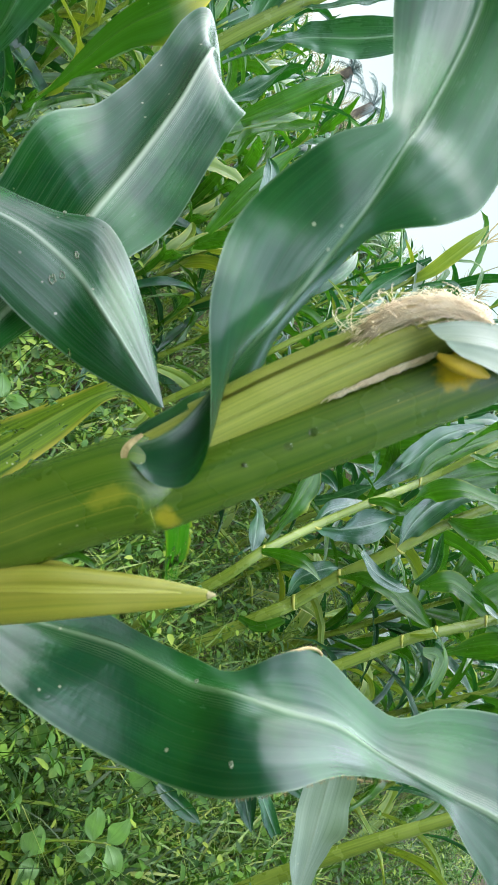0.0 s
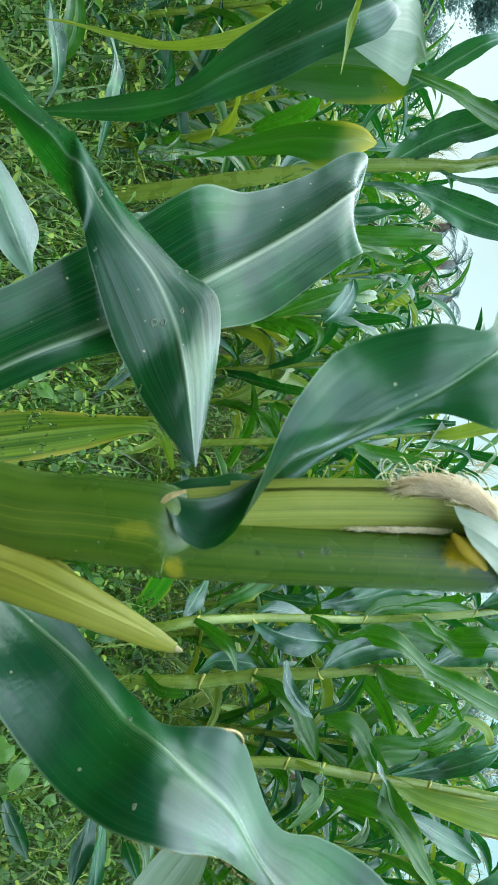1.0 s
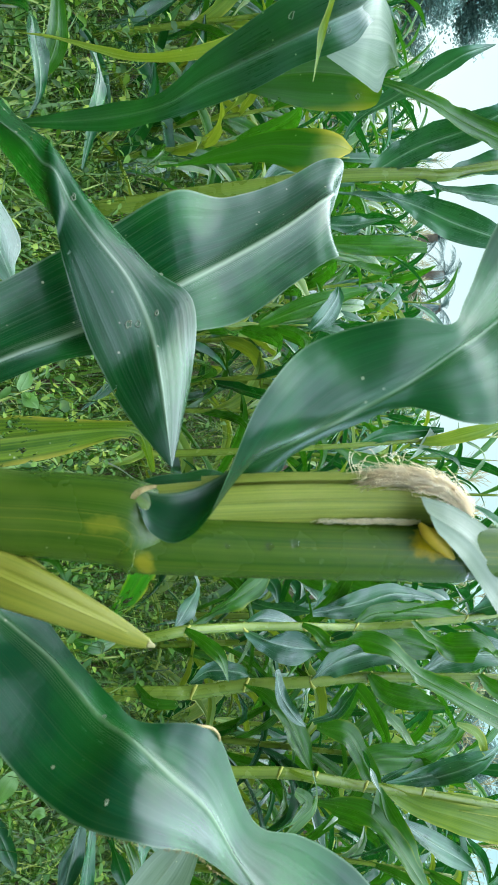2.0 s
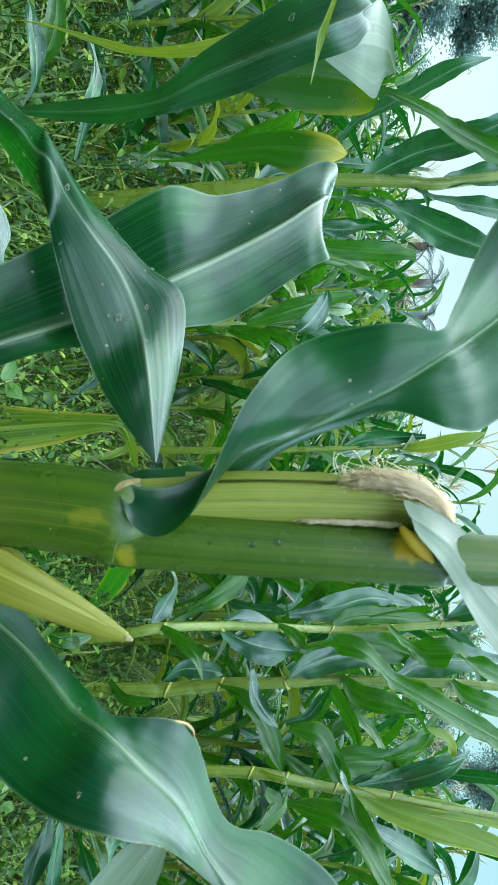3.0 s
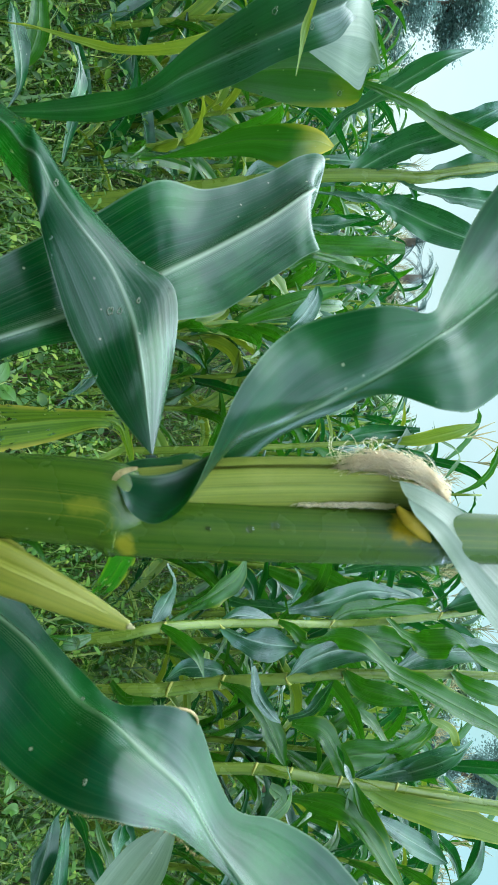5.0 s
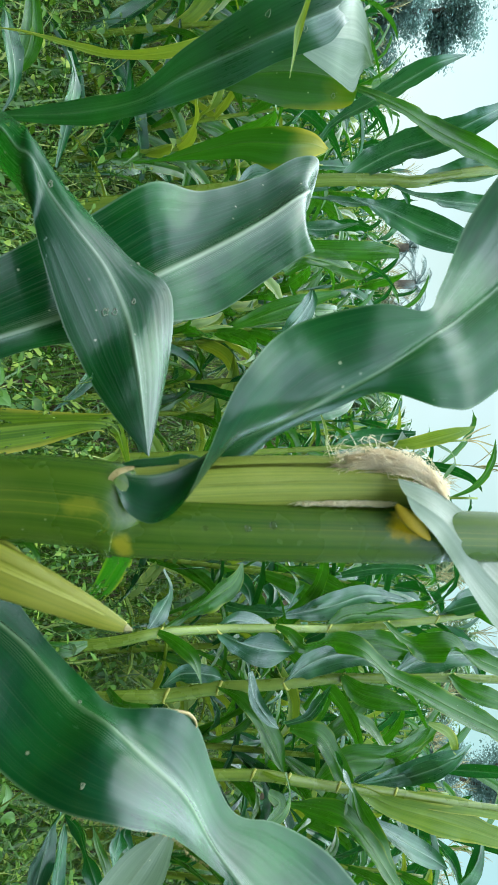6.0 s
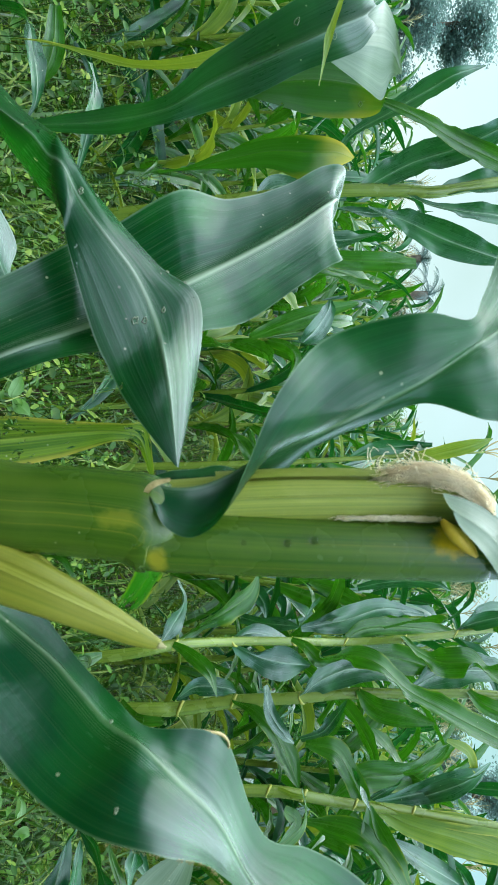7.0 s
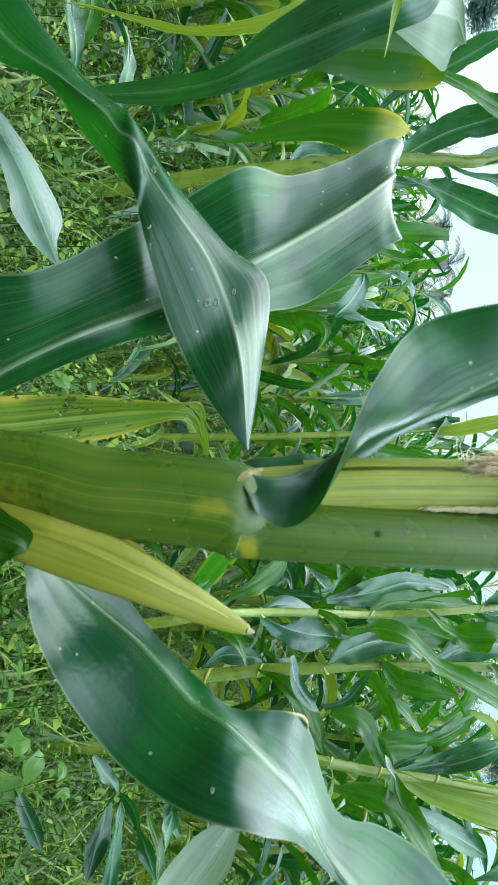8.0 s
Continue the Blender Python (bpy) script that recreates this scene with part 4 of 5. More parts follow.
strip(right_a, [(.4337, 1.685, 1.1164, .0083), (.4039, 1.7141, 1.1892, .0337), (.3946, 1.7451, 1.2778, .0312), (.3821, 1.7782, 1.3827, .0043)], LEAF_WAXY_SHEEN, 10)
strip(right_a, [(.4159, 1.6865, 1.2104, .0083), (.4218, 1.662, 1.2575, .0203), (.4523, 1.6406, 1.3288, .0186), (.4924, 1.6293, 1.4007, .0026)], LEAF_YOUNG, 0)
strip(right_a, [(.4093, 1.3498, .3553, .0059), (.4091, 1.3063, .3296, .0161), (.3917, 1.2823, .2979, .0136), (.3776, 1.2706, .2853, .0022)], LEAF_YOUNG, 20)
strip(right_a, [(.3285, 1.7604, .4178, .0061), (.385, 1.7427, .4375, .0241), (.4377, 1.7097, .4151, .0266), (.4738, 1.6769, .3937, .0058)], LEAF_WAXY_SHEEN, 30)

right_b = thing("corn_plant", (.6242, 1.4943, 0), "sturdy green corn plant with twisted hanging leaves", "corn plant", "corn plants")
tube(right_b, "stalk", [(.6242, 1.4943, -.2726), (.605, 1.5677, .3252), (.606, 1.5942, .4586), (.5931, 1.6197, .5841), (.5847, 1.6394, .745), (.5772, 1.6664, .8828), (.5835, 1.6919, 1.0083), (.5835, 1.7098, 1.1544), (.5905, 1.7261, 1.2867), (.6045, 1.7603, 1.5651), (.6185, 1.7945, 1.8435)], [0.018, 0.0175, 0.017, 0.016, 0.0135, 0.0125, 0.012, 0.011, 0.01, 0.008, 0.004], SHEATH, joints=(2, 3, 4, 5, 6, 7))
joint(right_b, (.606, 1.5942, .4586), (.606, 1.5957, .4709), 0.018)
joint(right_b, (.5931, 1.6197, .5841), (.5931, 1.6212, .5965), 0.017)
joint(right_b, (.5847, 1.6394, .745), (.5847, 1.6409, .7574), 0.0143)
joint(right_b, (.5772, 1.6664, .8828), (.5772, 1.6679, .8952), 0.0133)
joint(right_b, (.5835, 1.6919, 1.0083), (.5835, 1.6934, 1.0208), 0.0127)
joint(right_b, (.5835, 1.7098, 1.1544), (.5835, 1.7114, 1.1669), 0.0117)
strip(right_b, [(.5759, 1.5484, .3316, .0068), (.6087, 1.5331, .3712, .0133), (.6128, 1.5298, .4269, .0106), (.6128, 1.5315, .4401, .0027)], LEAF_YOUNG, 0)
strip(right_b, [(.5804, 1.5836, .4542, .0068), (.5434, 1.5698, .5061, .0216), (.5462, 1.578, .5732, .0189), (.5556, 1.5813, .6, .0027)], LEAF_WAXY_SHEEN, 0)
strip(right_b, [(.5831, 1.5999, .5874, .0055), (.5975, 1.5863, .6402, .0162), (.6381, 1.5716, .6853, .0187), (.6933, 1.5559, .7214, .029), (.757, 1.5491, .7482, .0026)], LEAF_YOUNG, -20)
strip(right_b, [(.5908, 1.6286, .7388, .0069), (.5418, 1.6462, .8, .0305), (.5203, 1.6765, .883, .0421), (.5408, 1.7071, .9679, .0312), (.576, 1.7327, 1.0121, .0043)], LEAF_WAXY_SHEEN, 20)
strip(right_b, [(.5653, 1.6567, .8853, .0069), (.5921, 1.6209, .922, .0243), (.6061, 1.6087, .9874, .0267), (.6208, 1.6074, 1.0589, .004)], LEAF_YOUNG, 0)
strip(right_b, [(.573, 1.6995, 1.1526, .007), (.594, 1.6728, 1.181, .0192), (.6164, 1.6604, 1.2441, .0243), (.6435, 1.6719, 1.338, .0041)], LEAF_YOUNG, 0)
strip(right_b, [(.5252, 1.5399, .6728, .0131), (.5803, 1.5312, .6843, .0156), (.6257, 1.5251, .7161, .0129), (.6477, 1.5279, .7392, .0026)], LEAF_WAXY_SHEEN, 30)
strip(right_b, [(.6561, 1.5511, .7638, .0065), (.6645, 1.5389, .8291, .0284), (.7076, 1.5329, .8623, .0218), (.754, 1.5258, .8863, .0204), (.787, 1.518, .9049, .0025)], LEAF_YOUNG, 0)
strip(right_b, [(.5903, 1.7327, 1.0121, .0115), (.5537, 1.7637, 1.1005, .0407), (.5528, 1.7985, 1.2202, .0441), (.574, 1.8355, 1.3573, .0074)], LEAF_WAXY_SHEEN, 30)
strip(right_b, [(.7641, 1.9248, .9355, .0064), (.8123, 1.9297, .9754, .0225), (.8765, 1.9346, 1.0152, .0161), (.9006, 1.9355, 1.0232, .0032)], LEAF_YOUNG, 0)
strip(right_b, [(.9006, 1.9346, 1.0152, .0048), (.8605, 1.9424, 1.0789, .0321), (.8123, 1.9492, 1.1347, .0225), (.793, 1.9531, 1.1666, .0032)], LEAF_YOUNG, 0)

right_c = thing("corn_plant", (.6483, 1.2644, 0), "green corn plant with yellowing upper leaves", "corn plant", "corn plants")
tube(right_c, "stalk", [(.6483, 1.2644, -.1757), (.6837, 1.362, .4551), (.6934, 1.4008, .6888), (.7029, 1.4098, .7621), (.7271, 1.4327, .8663), (.7467, 1.4575, .9863), (.7799, 1.4869, 1.1443), (.8282, 1.5376, 1.4746)], [0.013, 0.0125, 0.012, 0.0115, 0.011, 0.0105, 0.009, 0.004], SHEATH, joints=(2, 3, 4, 5))
joint(right_c, (.6934, 1.4008, .6888), (.6934, 1.4021, .6994), 0.0127)
joint(right_c, (.7029, 1.4098, .7621), (.7029, 1.4111, .7728), 0.0122)
joint(right_c, (.7271, 1.4327, .8663), (.7271, 1.434, .877), 0.0117)
joint(right_c, (.7467, 1.4575, .9863), (.7467, 1.4588, .9971), 0.0111)
strip(right_c, [(.6837, 1.3937, .7134, .0035), (.6906, 1.3874, .7435, .007), (.6976, 1.3909, .7727, .0023)], LEAF_YELLOW, 0)
strip(right_c, [(.7571, 1.418, .7472, .0048), (.757, 1.4067, .8191, .0225), (.7617, 1.3836, .8772, .0255), (.7956, 1.3494, .9266, .0247), (.8523, 1.325, .9739, .0132), (.9073, 1.329, 1.0066, .0022)], LEAF_YOUNG, 0)
strip(right_c, [(.7192, 1.4165, .8989, .0059), (.7651, 1.3879, .9117, .0301), (.8106, 1.3623, .9497, .0226), (.8655, 1.3454, .9758, .0112), (.9032, 1.3368, .9881, .0011)], LEAF_YOUNG, 0)
strip(right_c, [(.7247, 1.4371, .902, .0072), (.7691, 1.4473, .9854, .024), (.8014, 1.4604, 1.0925, .0312), (.835, 1.4721, 1.1878, .024), (.889, 1.4882, 1.3188, .0036)], LEAF_YELLOW, 0)
strip(right_c, [(.7467, 1.456, .9743, .006), (.766, 1.4678, 1.0703, .0169), (.795, 1.484, 1.2022, .0145), (.8288, 1.4987, 1.3221, .0036)], LEAF_YELLOW, 20)
strip(right_c, [(.7878, 1.4211, .9365, .0071), (.8351, 1.4298, 1.0069, .0237), (.8706, 1.437, 1.0656, .0189), (.8907, 1.4406, 1.095, .0024)], LEAF_WAXY_SHEEN, 0)
strip(right_c, [(.8125, 1.6077, .8147, .0054), (.7679, 1.6378, .8958, .0329), (.7635, 1.6715, 1.0063, .0333), (.6957, 1.7073, 1.1335, .0042)], LEAF_YOUNG, 20)
strip(right_c, [(.7617, 1.5196, .9175, .0063), (.7427, 1.5319, 1.0182, .0228), (.711, 1.5443, 1.1188, .0228), (.6768, 1.5504, 1.1691, .0051)], LEAF_WAXY_SHEEN, 10)
strip(right_c, [(.6286, 1.5389, 1.0748, .0038), (.654, 1.5443, 1.1188, .0152), (.6983, 1.5466, 1.1377, .0051)], LEAF_YELLOW, 0)
strip(right_c, [(.7026, 1.3454, .7296, .0114), (.7254, 1.3481, .7523, .016), (.754, 1.3241, .7203, .009), (.7651, 1.3087, .677, .0011)], LEAF_YOUNG, 30)

strip(right_a, [(.3539, 1.9000, .7624, .0080), (.3693, 1.8800, .8218, .0239), (.3891, 1.8600, .8747, .0219), (.4018, 1.8400, .9045, .0020)], LEAF_YOUNG, 0)
strip(right_a, [(.3581, 1.8500, .8940, .0078), (.3395, 1.8300, .9593, .0146), (.3298, 1.8100, 1.0226, .0165), (.3312, 1.7900, 1.0838, .0126), (.3471, 1.7700, 1.1269, .0019)], LEAF_WAXY_SHEEN, 10)
strip(right_a, [(.4010, 1.6000, .9440, .0050), (.3806, 1.5800, .9992, .0101), (.3680, 1.5600, 1.0446, .0109), (.3661, 1.5400, 1.0729, .0084), (.3736, 1.5200, 1.0865, .0017)], LEAF_YOUNG, -10)
strip(right_a, [(.4335, 1.7000, 1.1128, .0071), (.4090, 1.6800, 1.1518, .0179), (.3892, 1.6600, 1.1976, .0196), (.3729, 1.6400, 1.2556, .0089)], LEAF_WAXY_SHEEN, 15)
strip(right_a, [(.3943, 1.6200, .7596, .0068), (.3660, 1.6000, .7727, .0128), (.3432, 1.5800, .7870, .0085), (.3242, 1.5600, .8010, .0009)], LEAF_WAXY_SHEEN, 0)
strip(right_c, [(.6478, 1.4200, .8654, .0075), (.6673, 1.4000, .8763, .0149), (.6894, 1.3800, .8875, .0104), (.7007, 1.3600, .8985, .0015)], LEAF_WAXY_SHEEN, 20)
strip(right_c, [(.6890, 1.5000, .9757, .0039), (.6658, 1.4800, 1.0078, .0173), (.6355, 1.4600, 1.0389, .0158), (.5958, 1.4400, 1.0648, .0016)], LEAF_YOUNG, 0, holes=True)
strip(right_c, [(.7757, 1.5500, .9712, .0081), (.7476, 1.5300, 1.0278, .0179), (.7146, 1.5100, 1.0861, .0228), (.6849, 1.4900, 1.1202, .0179), (.6584, 1.4700, 1.1415, .0041)], LEAF_WAXY_SHEEN, 20)
strip(right_a, [(.3511, 1.7500, .5886, .0165), (.3514, 1.7300, .6284, .0221), (.3742, 1.7100, .6533, .0165), (.4098, 1.6900, .6596, .0018)], LEAF, 0)
strip(right_a, [(.4086, 1.7000, .5952, .0143), (.4164, 1.6800, .6517, .0161), (.4152, 1.6600, .6979, .0179), (.4139, 1.6400, .7471, .0027)], LEAF_WAXY_SHEEN, 0)
strip(right_a, [(.3172, 1.8000, .7153, .0095), (.3322, 1.7800, .7492, .0132), (.3559, 1.7600, .7730, .0113), (.3882, 1.7400, .7779, .0019)], LEAF_YOUNG, 20)
strip(right_c, [(.8050, 1.7000, .9794, .0054), (.7816, 1.6800, 1.0036, .0125), (.7750, 1.6600, 1.0435, .0107), (.7484, 1.6400, 1.0988, .0018)], LEAF_YOUNG, 0)
strip(right_b, [(.7288, 1.7500, .7413, .0092), (.7008, 1.7300, .7969, .0147), (.6517, 1.7100, .8335, .0129), (.6040, 1.6900, .8603, .0018)], LEAF_WAXY_SHEEN, 30)
strip(right_c, [(.8018, 1.6000, .9060, .0084), (.7702, 1.5800, .9378, .0118), (.7392, 1.5600, .9686, .0101), (.7175, 1.5400, .9790, .0017)], LEAF_WAXY_SHEEN, 0)

low_right = thing("corn_plant", (.7908, .9348, 0), "low corn plant with a torn leaf, paled by painted sheen, near the weeds", "corn plant", "corn plants")
tube(low_right, "stalk", [(.7993, .8957, -.061), (.7739, .9574, .4422), (.7908, .9986, .7776)], [.014, .012, .008], SHEATH)
strip(low_right, [(.4001, .6853, .6872, .0059), (.4305, .6721, .6619, .0245), (.4604, .6589, .6368, .0299), (.4954, .6454, .6085, .0306), (.5582, .6498, .5628, .023), (.662, .6825, .5004, .0073)], LEAF_PALE_SHEEN, 15, holes=True)
strip(right_c, [(.6593, 1.3496, .7639, .0057), (.6889, 1.3305, .7729, .0056), (.7121, 1.2996, .7669, .0066), (.7345, 1.2756, .7358, .0076), (.7489, 1.2623, .71, .0021)], LEAF_YOUNG, 0)
strip(low_right, [(.671, .9096, .4626, .008), (.6098, .8909, .4746, .0126), (.5488, .8823, .4864, .0101), (.5161, .8829, .4918, .0008)], LEAF, 0)
strip(low_right, [(.6894, .9667, .5176, .0068), (.6388, .9672, .5218, .0118), (.5965, .9657, .5093, .0068), (.5669, .9648, .5025, .0008)], LEAF_YOUNG, -20)
strip(low_right, [(.7361, 1.1662, .5015, .0061), (.6955, 1.1644, .4864, .0142), (.6651, 1.1662, .5015, .0041)], LEAF, 0)

weed_a = thing("broad_leaved_weed", (.4735, .8706, 0), "broad weed with rounded pale green leaves and a drooping leaf", "weed", "broad weeds")
tube(weed_a, "stem", [(.4785, .8646, .0963), (.4672, .8846, .2594), (.4581, .8906, .3081), (.47, .8926, .3243)], [0.0022, 0.0016, 0.0016, 0.001], SHEATH, 7)
tube(weed_a, "stem", [(.4672, .8846, .2594), (.4947, .8916, .3162), (.5106, .8946, .3405)], [0.0022, 0.0016, 0.001], SHEATH, 7)
strip(weed_a, [(.4554, .892, .3194, .0024), (.4496, .8879, .3268, .0136), (.4446, .8843, .3389, .0191), (.442, .8855, .3485, .0135), (.4386, .8863, .3549, .0016)], LEAF_BROAD, 10)
strip(weed_a, [(.4709, .9077, .365, .0016), (.4734, .9023, .3624, .0113), (.4825, .8966, .3567, .0144), (.4973, .8956, .3486, .0104), (.5105, .895, .3437, .0016)], LEAF_BROAD, -15)
strip(weed_a, [(.5082, .8894, .2983, .0032), (.5052, .8861, .3123, .0208), (.5015, .8826, .3253, .027), (.4988, .8839, .3357, .0191), (.4954, .8849, .3437, .0024)], LEAF_BROAD, 5)
strip(weed_a, [(.5109, .893, .3275, .0024), (.5295, .8847, .3421, .0087), (.5516, .8768, .3597, .0118), (.5755, .8779, .3692, .0102), (.597, .8789, .3771, .0008)], LEAF, 10)
strip(weed_a, [(.5413, .9483, .3674, .0017), (.5265, .9491, .3742, .0076), (.5127, .9493, .3758, .0068), (.4981, .9491, .3741, .0008)], LEAF_BROAD, 0)
strip(weed_a, [(.556, .9477, .3631, .0017), (.5524, .9488, .3716, .0101), (.5522, .9498, .3801, .0101), (.5555, .9508, .3878, .0008)], LEAF_BROAD, 0)

weed_b = thing("broad_leaved_weed", (.5386, .8746, 0), "weed with long twisted bluish leaves among the grass", "weed", "broad weeds")
tube(weed_b, "stem", [(.5393, .8706, .1451), (.524, .9061, .352), (.4769, .9166, .4376)], [0.0022, 0.0016, 0.001], SHEATH, 7)
strip(weed_b, [(.4677, .907, .4413, .0036), (.4935, .9089, .4575, .0132), (.5116, .9061, .4754, .0072), (.5309, .8998, .4652, .0107), (.5717, .8985, .4541, .0214), (.6043, .8974, .4454, .0155), (.6452, .8961, .4351, .0008)], LEAF, 20)
strip(weed_b, [(.5367, .9406, .4692, .0017), (.5533, .9333, .4915, .0135), (.5848, .9344, .5007, .0061), (.6074, .9259, .5136, .0134), (.6526, .9276, .5276, .0008)], LEAF, -25)
strip(weed_b, [(.5763, .9696, .5413, .0038), (.5936, .9691, .5371, .0152), (.6152, .9685, .5321, .0127), (.6368, .9683, .5306, .0008)], LEAF, 10)
strip(weed_b, [(.5793, .9769, .6003, .0038), (.6051, .977, .6013, .0114), (.6266, .977, .6015, .0101), (.6395, .9768, .5998, .0008)], LEAF, 10)
strip(weed_b, [(.6671, .9342, .663, .0096), (.6419, .9371, .6867, .0132), (.6171, .939, .7025, .0096), (.5924, .94, .7102, .0008)], LEAF, 0)

weed_c = thing("broad_leaved_weed", (.3902, .7043, 0), "low weed with paired oval pale leaves", "weed", "broad weeds")
tube(weed_c, "stem", [(.3791, .701, .077), (.456, .7198, .2303), (.4647, .7261, .2815)], [0.0022, 0.0016, 0.001], SHEATH, 7)
tube(weed_c, "stem", [(.3791, .701, .077), (.4549, .7257, .2784), (.483, .7327, .3353)], [0.0022, 0.0016, 0.001], SHEATH, 7)
strip(weed_c, [(.4553, .7116, .2455, .0013), (.448, .7125, .2523, .0125), (.4351, .7089, .2645, .0159), (.4258, .7101, .2738, .0106), (.4187, .7109, .2804, .0007)], LEAF_BROAD, 10)
strip(weed_c, [(.4572, .7117, .2461, .0013), (.4645, .7109, .2393, .0125), (.4698, .7056, .2377, .0141), (.4778, .7048, .2305, .0088), (.4837, .704, .2244, .0007)], LEAF_BROAD, -10)
strip(weed_c, [(.4664, .7218, .3279, .0013), (.4542, .7226, .3346, .0107), (.4407, .719, .3463, .0124), (.431, .7197, .3525, .008), (.4248, .7203, .357, .0007)], LEAF_BROAD, 10)
strip(weed_c, [(.4759, .7236, .3426, .0013), (.4708, .725, .3543, .0107), (.4621, .7216, .368, .0124), (.4565, .7229, .3782, .008), (.4527, .7237, .3846, .0007)], LEAF_BROAD, 20)
strip(weed_c, [(.4691, .7216, .3266, .0013), (.4735, .7207, .3191, .0098), (.4744, .7151, .3146, .0115), (.4777, .7141, .3068, .008), (.48, .7133, .3003, .0007)], LEAF_BROAD, 0)
strip(weed_c, [(.4786, .7234, .3413, .0013), (.4913, .7232, .3398, .0107), (.5002, .7183, .3406, .0124), (.511, .718, .3385, .008), (.5192, .7177, .3361, .0007)], LEAF_BROAD, 0)

weed_d = thing("broad_leaved_weed", (-.0879, .9265, 0), "small weed with two pale oval leaves", "weed", "broad weeds")
tube(weed_d, "stem", [(-.0879, .9235, .1654), (-.0862, .941, .308), (-.0845, .9477, .3625)], [0.0022, 0.0016, 0.001], SHEATH, 7)
strip(weed_d, [(-.0862, .9473, .36, .0017), (-.0929, .9475, .3617, .0093), (-.1014, .9482, .3667, .011), (-.1115, .9488, .3717, .0068), (-.1183, .9492, .3751, .0008)], LEAF_BROAD, 10)
strip(weed_d, [(-.0828, .9475, .3617, .0017), (-.0777, .9484, .3684, .0093), (-.071, .9492, .3751, .011), (-.0642, .95, .3818, .0068), (-.0591, .9506, .3868, .0008)], LEAF_BROAD, -10)

# Bitten spots on the leaves.
for plant, at, normal, size in (
    (left, (-.0863, .4488, .6968), (-.09, -.83, .55), .0022), (left, (-.0885, .4531, .7048), (-.08, -.92, .39), .0018),
    (left, (-.0969, .4665, .716), (-.34, -.58, .74), .0013), (left, (-.1746, .4436, .6638), (-.3, -.7, .6), .0013),
    (left, (-.171, .4496, .6699), (-.3, -.7, .6), .0012), (left, (-.1284, .4832, .715), (-.3, -.6, .7), .001),
    (left, (-.1188, .4863, .7237), (-.3, -.6, .7), .001), (far_left, (-.3913, .6144, .8039), (.1, -.9, .4), .0026),
    (far_left, (-.3744, .608, .8377), (.1, -.9, .4), .0018), (far_left, (-.3561, .695, .8637), (.1, -.9, .3), .0022),
    (main, (.1649, .3002, .7336), (0, -.85, .5), .0009), (main, (.1393, .3417, .72), (0, -.85, .5), .0008),
):
    chew_mark(plant, at, normal, size, MARK_RIM)

# ---- ear of the front plant ----
ear = tube(main, "ear", EAR, [.008, .0125, .0148, .0152, .0148, .0132, .0105, .006], HUSK, 28, wobble=0.03, label="young ear wrapped in pale green husks")
axis = np.array(EAR)
for k, (a, b, turn, wide) in enumerate([(1, 7, 2.2, 0.7), (1, 7, 0.9, 0.7), (2, 7, 1.6, 0.45), (1, 6, 1.15, 0.30), (1, 6, 2.05, 0.26), (1, 5, 0.75, 0.24), (2, 6, 2.6, 0.22)]):
    body = spline(axis[a : b + 1], 6)
    span = np.linspace(0, 1, len(body))
    radius = np.interp(np.linspace(a, b, len(body)), range(8), [.0088, .0133, .0156, .0160, .0156, .0140, .0114, .0075]) + 0.0005 * k
    ahead = unit(np.gradient(body, axis=0))
    out = unit(np.cross(ahead, np.array([1.0, 0, 0])))
    cols = []
    for s in np.linspace(-1, 1, 11):
        angle = turn + s * wide * np.sqrt(np.maximum(0.02, 1 - span**3))
        cols.append(body + radius[:, None] * (np.cos(angle)[:, None] * np.cross(out, ahead) + np.sin(angle)[:, None] * -out))
    grid = np.stack(cols, 1)
    uvs = np.stack([np.broadcast_to(np.linspace(0, 1, 11), grid.shape[:2]), np.broadcast_to(span[:, None] * 0.18, grid.shape[:2])], -1)
    mesh_part("husk", grid.reshape(-1, 3), grid_faces(len(body), 11), HUSK, ear, uvs.reshape(-1, 2))


def strands(name, lines, radius, material, parent, label, sides=3, steps=3):
    verts, faces, count = [], [], 0
    for line in lines:
        v, _, f = tube_mesh(line, [radius] * (len(line) - 1) + [radius * 0.5], sides, steps)
        verts.append(v)
        faces += [tuple(i + count for i in face) for face in f]
        count += len(v)
    ob = mesh_part(name, np.vstack(verts), faces, material, parent, None, label)
    ob["kind"] = "stuff"
    return ob


# Silk leaves the husks at the tip, lies back over the ear and frays into curls.
mop = spline(SILK_LINE, 10)
lines = []
for k in range(1100):
    start = int(rng.integers(int(0.55 * len(mop)), len(mop)))
    reach = int(rng.integers(10, start + 1)) if rng.random() < 0.75 else int(rng.integers(4, 12))
    off, drift = rng.normal(0, 1, 3) * (0.0020, 0.0022, 0.0016), rng.normal(0, 0.0026, 3) + (-0.0006, 0, 0)
    curl, phase = rng.uniform(0.0003, 0.0013), rng.uniform(0, 6.3)
    line = []
    for j in range(7):
        u = j / 6
        wave = curl * u * np.array([math.sin(phase + 7 * u), 0.7 * math.cos(phase + 6 * u), math.sin(2 * phase + 8 * u)])
        line.append(mop[max(0, start - int(reach * u))] + off + drift * u * u + wave)
    lines.append(line)
for k in range(46):
    start = mop[int(rng.integers(0, len(mop) // 2))] + rng.normal(0, 0.002, 3)
    way = np.array([rng.normal(-0.5, 0.4), rng.normal(-0.1, 0.4), rng.normal(-0.3, 0.6)]) * rng.uniform(0.004, 0.011)
    bend = rng.normal(0, 0.0035, 3)
    lines.append([start, start + way * 0.5 + bend * 0.6, start + way + bend, start + way * 0.9 + bend * 2.0, start + way * 0.5 + bend * 2.3])
strands("silk", lines, 0.00009, SILK, ear, "pale cream corn silk")
